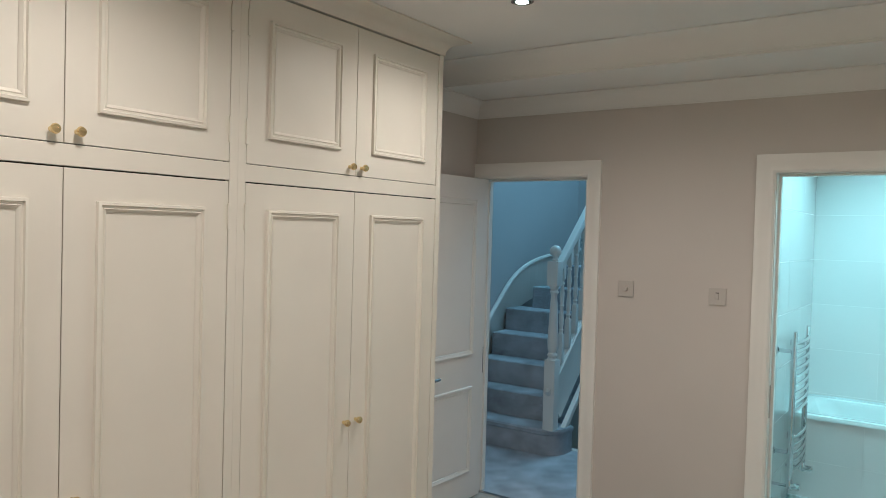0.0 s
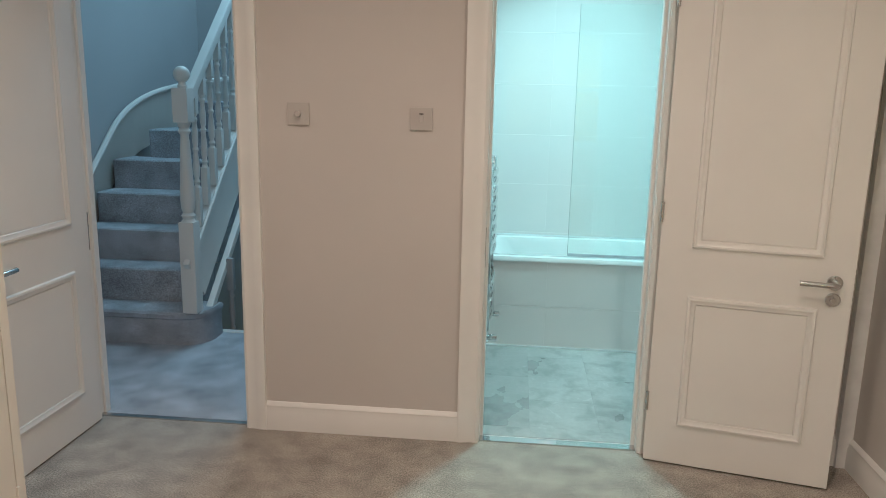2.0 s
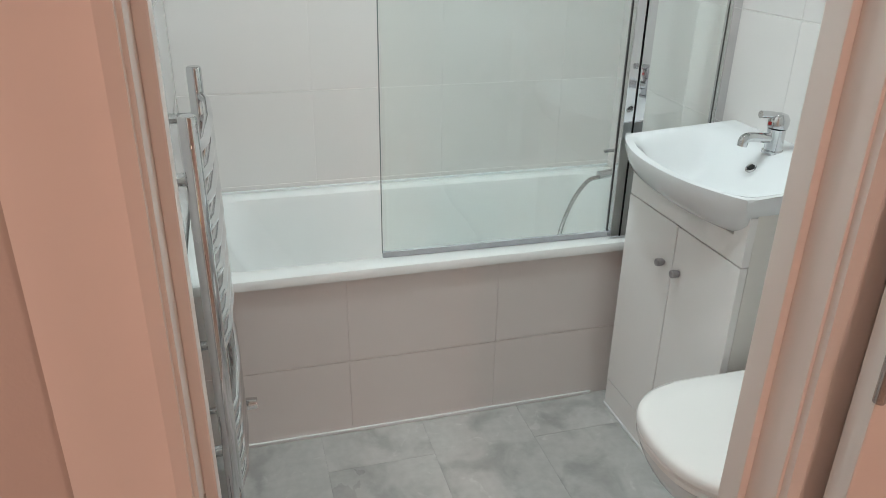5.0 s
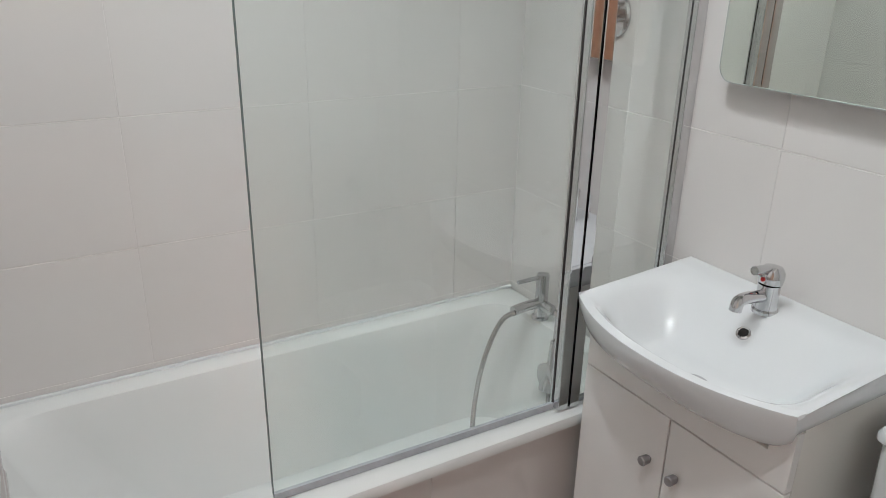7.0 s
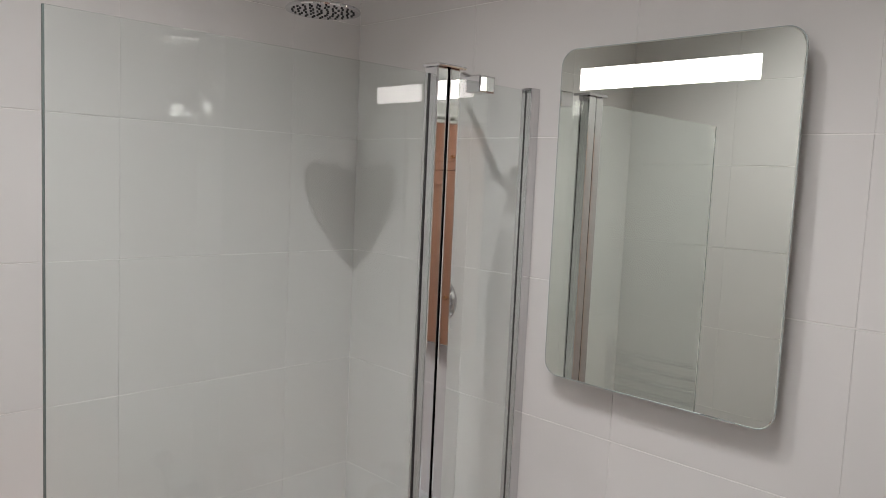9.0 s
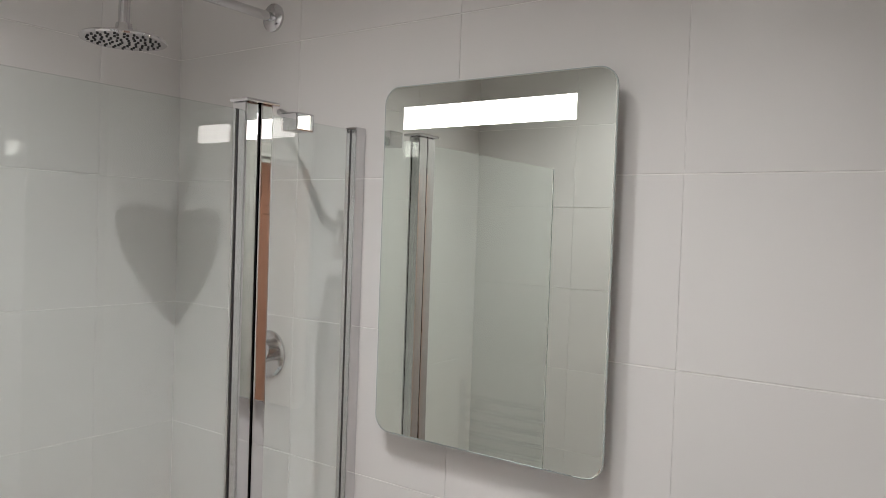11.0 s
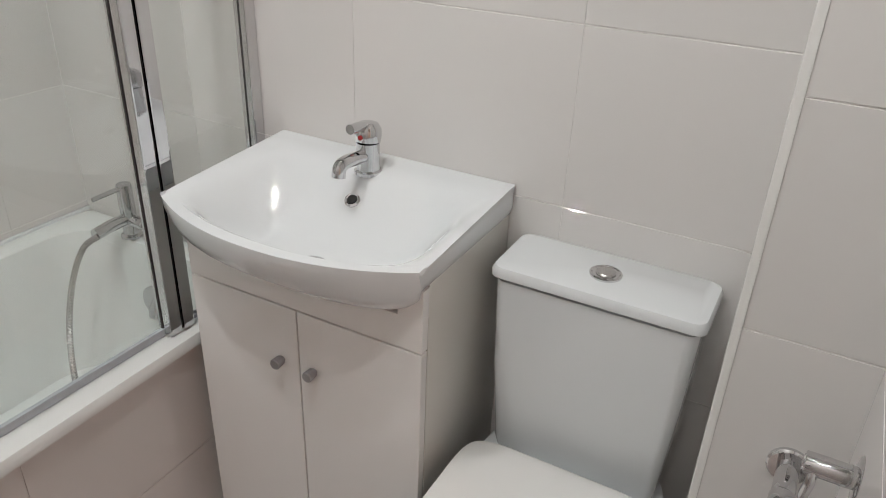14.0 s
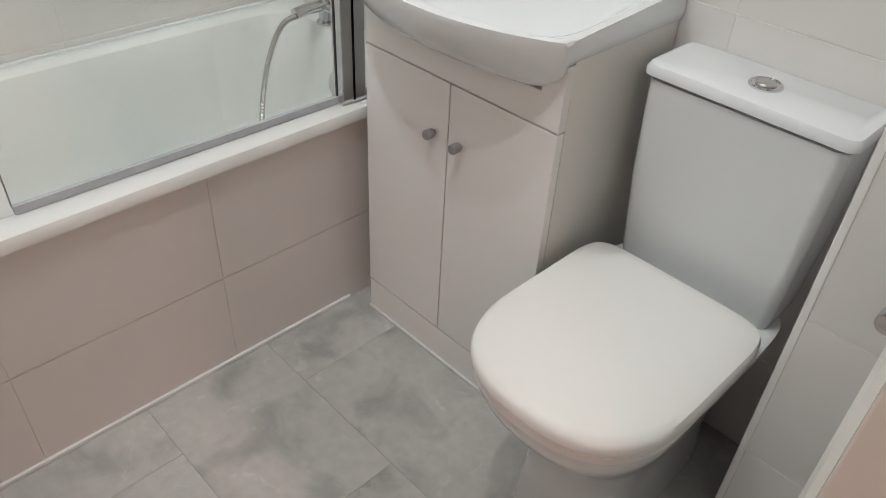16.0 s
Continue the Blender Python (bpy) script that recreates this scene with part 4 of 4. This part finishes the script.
part("cistern", loft([slab(-0.135, -0.002, -0.912, -0.612, 0.41), slab(-0.137, -0.002, -0.915, -0.608, 0.43), slab(-0.143, -0.002, -0.925, -0.596, 0.60), slab(-0.146, -0.002, -0.930, -0.591, 0.772)]), PORCELAIN, wc, "white ceramic cistern", True)
part("cistern_lid", loft([slab(-0.147, -0.001, -0.935, -0.586, 0.776), slab(-0.151, -0.001, -0.939, -0.582, 0.779), slab(-0.151, -0.001, -0.939, -0.582, 0.790), slab(-0.147, -0.002, -0.935, -0.586, 0.797), slab(-0.138, -0.004, -0.926, -0.595, 0.799)]), PORCELAIN, wc, "white ceramic cistern lid", True)
bt = part("flush_button", lathe([(0.027, 0), (0.027, 0.004), (0.024, 0.006), (0.022, 0.004)], (-0.078, -0.76, 0.798), segments=28), CHROME, wc, "oval chrome flush button", True)
part("button_half", lathe([(0.0165, 0), (0.0165, 0.002), (0.014, 0.004)], (-0.078, -0.76, 0.8015), segments=24), SATIN, bt, smooth=True)
part("supply_pipe", tube(smooth_path([(-0.02, -0.955, 0.30), (-0.06, -0.955, 0.26), (-0.06, -0.95, 0.2), (-0.02, -0.95, 0.15)], 5), 0.012, 10), PORCELAIN, wc)

# ---------------------------------------------------------------- mirror with light
mi = thing("mirror_cabinet", "rounded wall mirror with a lit strip along its top", "mirror", (-0.04, -0.3, 1.3))
MY0, MY1, MZ0, MZ1 = -0.550, -0.066, 1.290, 1.968


def plate_ring(x, inset, r):
    return [Vector((x, q.x, q.y)) for q in round_rect(MY0 + inset, MY1 - inset, MZ0 + inset, MZ1 - inset, 0, r, 8)]


part("case", loft([plate_ring(-0.0015, 0.03, 0.03), plate_ring(-0.036, 0.03, 0.03)]), SATIN, mi, "grey metal case")
part("glass_edge", loft([plate_ring(-0.0365, 0.0, 0.034), plate_ring(-0.0405, 0.0, 0.034)]), MIRROR_EDGE, mi, "polished glass edge")
part("mirror_face", loft([plate_ring(-0.0408, 0.0015, 0.033), plate_ring(-0.0418, 0.003, 0.032)]), MIRROR, mi, "silver mirror glass")
part("light_strip", box(-0.0440, -0.0421, -0.4785, -0.117, 1.884, 1.926), LED, mi, "lit white light strip")

# ---------------------------------------------------------------- towel rail, roll holder
tr = thing("towel_rail", "chrome ladder towel rail on the tiled wall", "towel rail", (LEFT, -0.3, 0.2))
RX, RY0, RY1, RZ0, RZ1 = -1.417, -0.52, -0.10, 0.25, 1.095
for y in (RY0, RY1):
    part("post", lathe([(0.013, 0), (0.016, 0.004), (0.016, RZ1 - RZ0 - 0.004), (0.013, RZ1 - RZ0)], (RX, y, RZ0), segments=16), CHROME, tr, smooth=True)
    for z in (0.40, 0.98):
        part("bracket", lathe([(0.02, 0), (0.02, 0.008), (0.012, 0.012), (0.012, 0.09)], (LEFT, y + 0.02, z), (1, 0, 0), 16), CHROME, tr, smooth=True)
    vv = part("valve", lathe([(0.016, 0), (0.018, 0.01), (0.018, 0.035), (0.012, 0.05)], (RX, y, RZ0 - 0.05), segments=16), CHROME, tr, "chrome radiator valve", True)
    part("pipe", tube([(RX + 0.005, y, RZ0 - 0.035), (RX - 0.03, y, RZ0 - 0.035), (LEFT, y, RZ0 - 0.035)], 0.009, 10), CHROME, tr, smooth=True)
    part("valve_head", lathe([(0.015, 0), (0.017, 0.02), (0.015, 0.045)], (RX + 0.012, y, RZ0 - 0.03), (1, 0, 0), 16), CHROME, tr, smooth=True)
for z in [RZ0 + 0.06 + 0.045 * i for i in range(5)] + [RZ0 + 0.40 + 0.048 * i for i in range(9)]:
    part("bar", tube([(RX + 0.006, RY0, z), (RX + 0.020, RY0 + 0.06, z), (RX + 0.026, (RY0 + RY1) / 2, z), (RX + 0.020, RY1 - 0.06, z), (RX + 0.006, RY1, z)], 0.009, 10), CHROME, tr, smooth=True)

iv = thing("isolation_valve", "round chrome stop valve on the tiled pier", "valve", (PX, -1.088, 0.67))
part("rose", lathe([(0.029, 0), (0.029, 0.005), (0.026, 0.008)], (PX, -1.088, 0.672), (-1, 0, 0), 30), CHROME, iv, smooth=True)
part("spindle", lathe([(0.015, 0), (0.015, 0.050), (0.014, 0.053)], (PX - 0.006, -1.088, 0.672), (-1, 0, -0.12), 22), CHROME, iv, smooth=True)
part("handle", lathe([(0.0155, 0), (0.017, 0.003), (0.017, 0.022), (0.015, 0.025)], (PX - 0.058, -1.088, 0.666), (-1, 0, -0.12), 22), CHROME, iv, smooth=True)
part("pin", box(PX - 0.045, PX - 0.028, -1.0905, -1.0855, 0.684, 0.692, 0.001), SATIN, iv)
rh = thing("toilet_roll_holder", "empty chrome toilet roll holder beside the door frame", "roll holder", (-0.33, INNER, 0.75))
part("rose", lathe([(0.029, 0), (0.029, 0.005), (0.026, 0.007)], (-0.33, INNER, 0.765), (0, 1, 0), 28), CHROME, rh, smooth=True)
part("post", lathe([(0.0145, 0), (0.0145, 0.056), (0.013, 0.058)], (-0.33, INNER + 0.006, 0.765), (0, 1, 0), 22), CHROME, rh, smooth=True)
part("arm", tube(smooth_path([(-0.338, INNER + 0.052, 0.762), (-0.343, INNER + 0.052, 0.748), (-0.342, INNER + 0.054, 0.725), (-0.336, INNER + 0.050, 0.70), (-0.332, INNER + 0.046, 0.65), (-0.330, INNER + 0.042, 0.60)], 5), 0.0062, 12), CHROME, rh, smooth=True)

# bedroom, landing and doorways to their place beside the bathroom
BEDROOM_SIDE = ("floor_bedroom", "floor_landing", "floor_lower", "ceiling_bedroom", "ceiling_landing", "soffit_", "beam_", "wall_door", "wall_east", "wall_west", "wall_window", "wall_landing",
                "door_", "threshold", "carpet_bar", "baseboard_", "trim_cornice", "trim_landing", "fitted_wardrobe", "wardrobe_cornice", "dimmer", "fan_isolator", "thermostat", "window_1", "staircase", "stair_bal", "lower_bal")
for ob in scene.objects:
    if ob.parent is None and ob.type in ("MESH", "EMPTY") and ob.name.startswith(BEDROOM_SIDE):
        ob.location.x += WEST

# ---------------------------------------------------------------- tiles, last
TZ = [-0.069 + 0.3105 * k for k in range(11)]
GAP = 0.0022
_tile = {}


def piece(w, h, t, bevel):
    """A shared bevelled slab: w along x, h along z, its face at y = 0, body behind."""
    key = (round(w, 4), round(h, 4), round(t, 4))
    if key not in _tile:
        b3 = box(-w / 2, w / 2, 0.0, t, -h / 2, h / 2)
        es = [e for e in b3.edges if all(abs(q.co.y) < 1e-6 for q in e.verts)]
        bmesh.ops.bevel(b3, geom=es, offset=bevel, segments=1, affect="EDGES")
        bmesh.ops.recalc_face_normals(b3, faces=b3.faces)
        me = bpy.data.meshes.new("tile")
        b3.to_mesh(me)
        b3.free()
        _tile[key] = me
    return _tile[key]


def tile_wall(parent, joints, zs, place, turn, material, top):
    """Tiles between the joints; place(u, z) gives a tile's middle, turn its heading."""
    for a, b in zip(joints, joints[1:]):
        for z0, z1 in zip(zs, zs[1:]):
            z0, z1 = max(z0, 0.0), min(z1, top)
            if z1 - z0 < 0.02 or b - a < 0.015:
                continue
            me = piece(b - a - GAP * 0.35, z1 - z0 - GAP, T, 0.0005)
            if not me.materials:
                me.materials.append(material)
            ob = new("tile", me)
            jitter = random.uniform(-0.12, 0.12)
            ob.matrix_world = Matrix.Translation(place((a + b) / 2, (z0 + z1) / 2)) @ pose(0, 0, 0, jitter * 0.6, 0, turn + jitter)
            ob.parent = parent


tile_wall(core_n, [LEFT, -1.095, -0.655, -0.215, 0.0], TZ, lambda u, z: (u, BACK, z), 0, TILE, BATH_CEIL)
tile_wall(core_e, [INNER, -1.085, -0.648, -0.213, 0.222, BACK], TZ, lambda u, z: (0, u, z), -90, TILE, BATH_CEIL)
tile_wall(core_w, [INNER, -0.65, -0.213, 0.222, BACK], TZ, lambda u, z: (LEFT, u, z), 90, TILE, BATH_CEIL)
tile_wall(core_p, [INNER, PY], TZ, lambda u, z: (PX, u, z), -90, TILE, BATH_CEIL)
tile_wall(core_p, [PX, 0.0], TZ, lambda u, z: (u, PY, z), 180, TILE, BATH_CEIL)
tile_wall(panel, [LEFT, -1.10, -0.665, -0.23, 0.0], [-0.069, 0.2415, RIM - 0.014], lambda u, z: (u, 0.001, z), 0, TILE, RIM - 0.014)
tagged(obj("trim_pier", box(PX - 0.002, PX + 0.012, PY - 0.001, PY + 0.012, 0, BATH_CEIL, 0.003), SEAT_PLASTIC), "white plastic tile edge trim", "trim", kind="structure")
# door wall inside, above and beside the doorway
core_s = structure("wall_bath_south", box(LEFT, PX, INNER - 0.0005, INNER + 0.001, DTOP + 0.065, BATH_CEIL), GROUT, "tiled strip of wall over the bathroom door", "wall")
core_r = structure("wall_bath_return", box(BD1 + WEST + 0.062, PX, INNER - 0.0005, INNER + 0.001, 0, DTOP + 0.065), GROUT, "tiled strip of wall between door frame and pier", "wall")
tile_wall(core_s, [LEFT, -1.0, -0.56, PX], [DTOP + 0.065] + TZ[7:], lambda u, z: (u, INNER + 0.004, z), 180, TILE, BATH_CEIL)
tile_wall(core_r, [BD1 + WEST + 0.062, PX], TZ[:7], lambda u, z: (u, INNER + 0.004, z), 180, TILE, DTOP + 0.065)

vfloor = structure("floor_vinyl", box(LEFT, 0.0, INNER + 0.001, 0.02, -0.003, -0.001), KNOB, "grey stone-look vinyl tile floor", "floor")
W, LEN = 0.302, 0.604
for c in range(6):
    xa = -1.495 + W * c
    off = 0.35 * LEN if c % 2 else 0.85 * LEN
    for r in range(5):
        ya = INNER + 0.001 - off + LEN * r
        a0, a1 = max(xa, LEFT), min(xa + W, 0.0)
        b0, b1 = max(ya, INNER - 0.0), min(ya + LEN, 0.01)
        if a1 - a0 < 0.02 or b1 - b0 < 0.02:
            continue
        me = piece(a1 - a0 - 0.0006, b1 - b0 - 0.0006, 0.003, 0.0004)
        if not me.materials:
            me.materials.append(VINYL)
        ob = new("vinyl_tile", me)
        ob.matrix_world = Matrix.Translation(((a0 + a1) / 2, (b0 + b1) / 2, 0.0)) @ pose(0, 0, 0, -90, 0, 0)
        ob.parent = vfloor
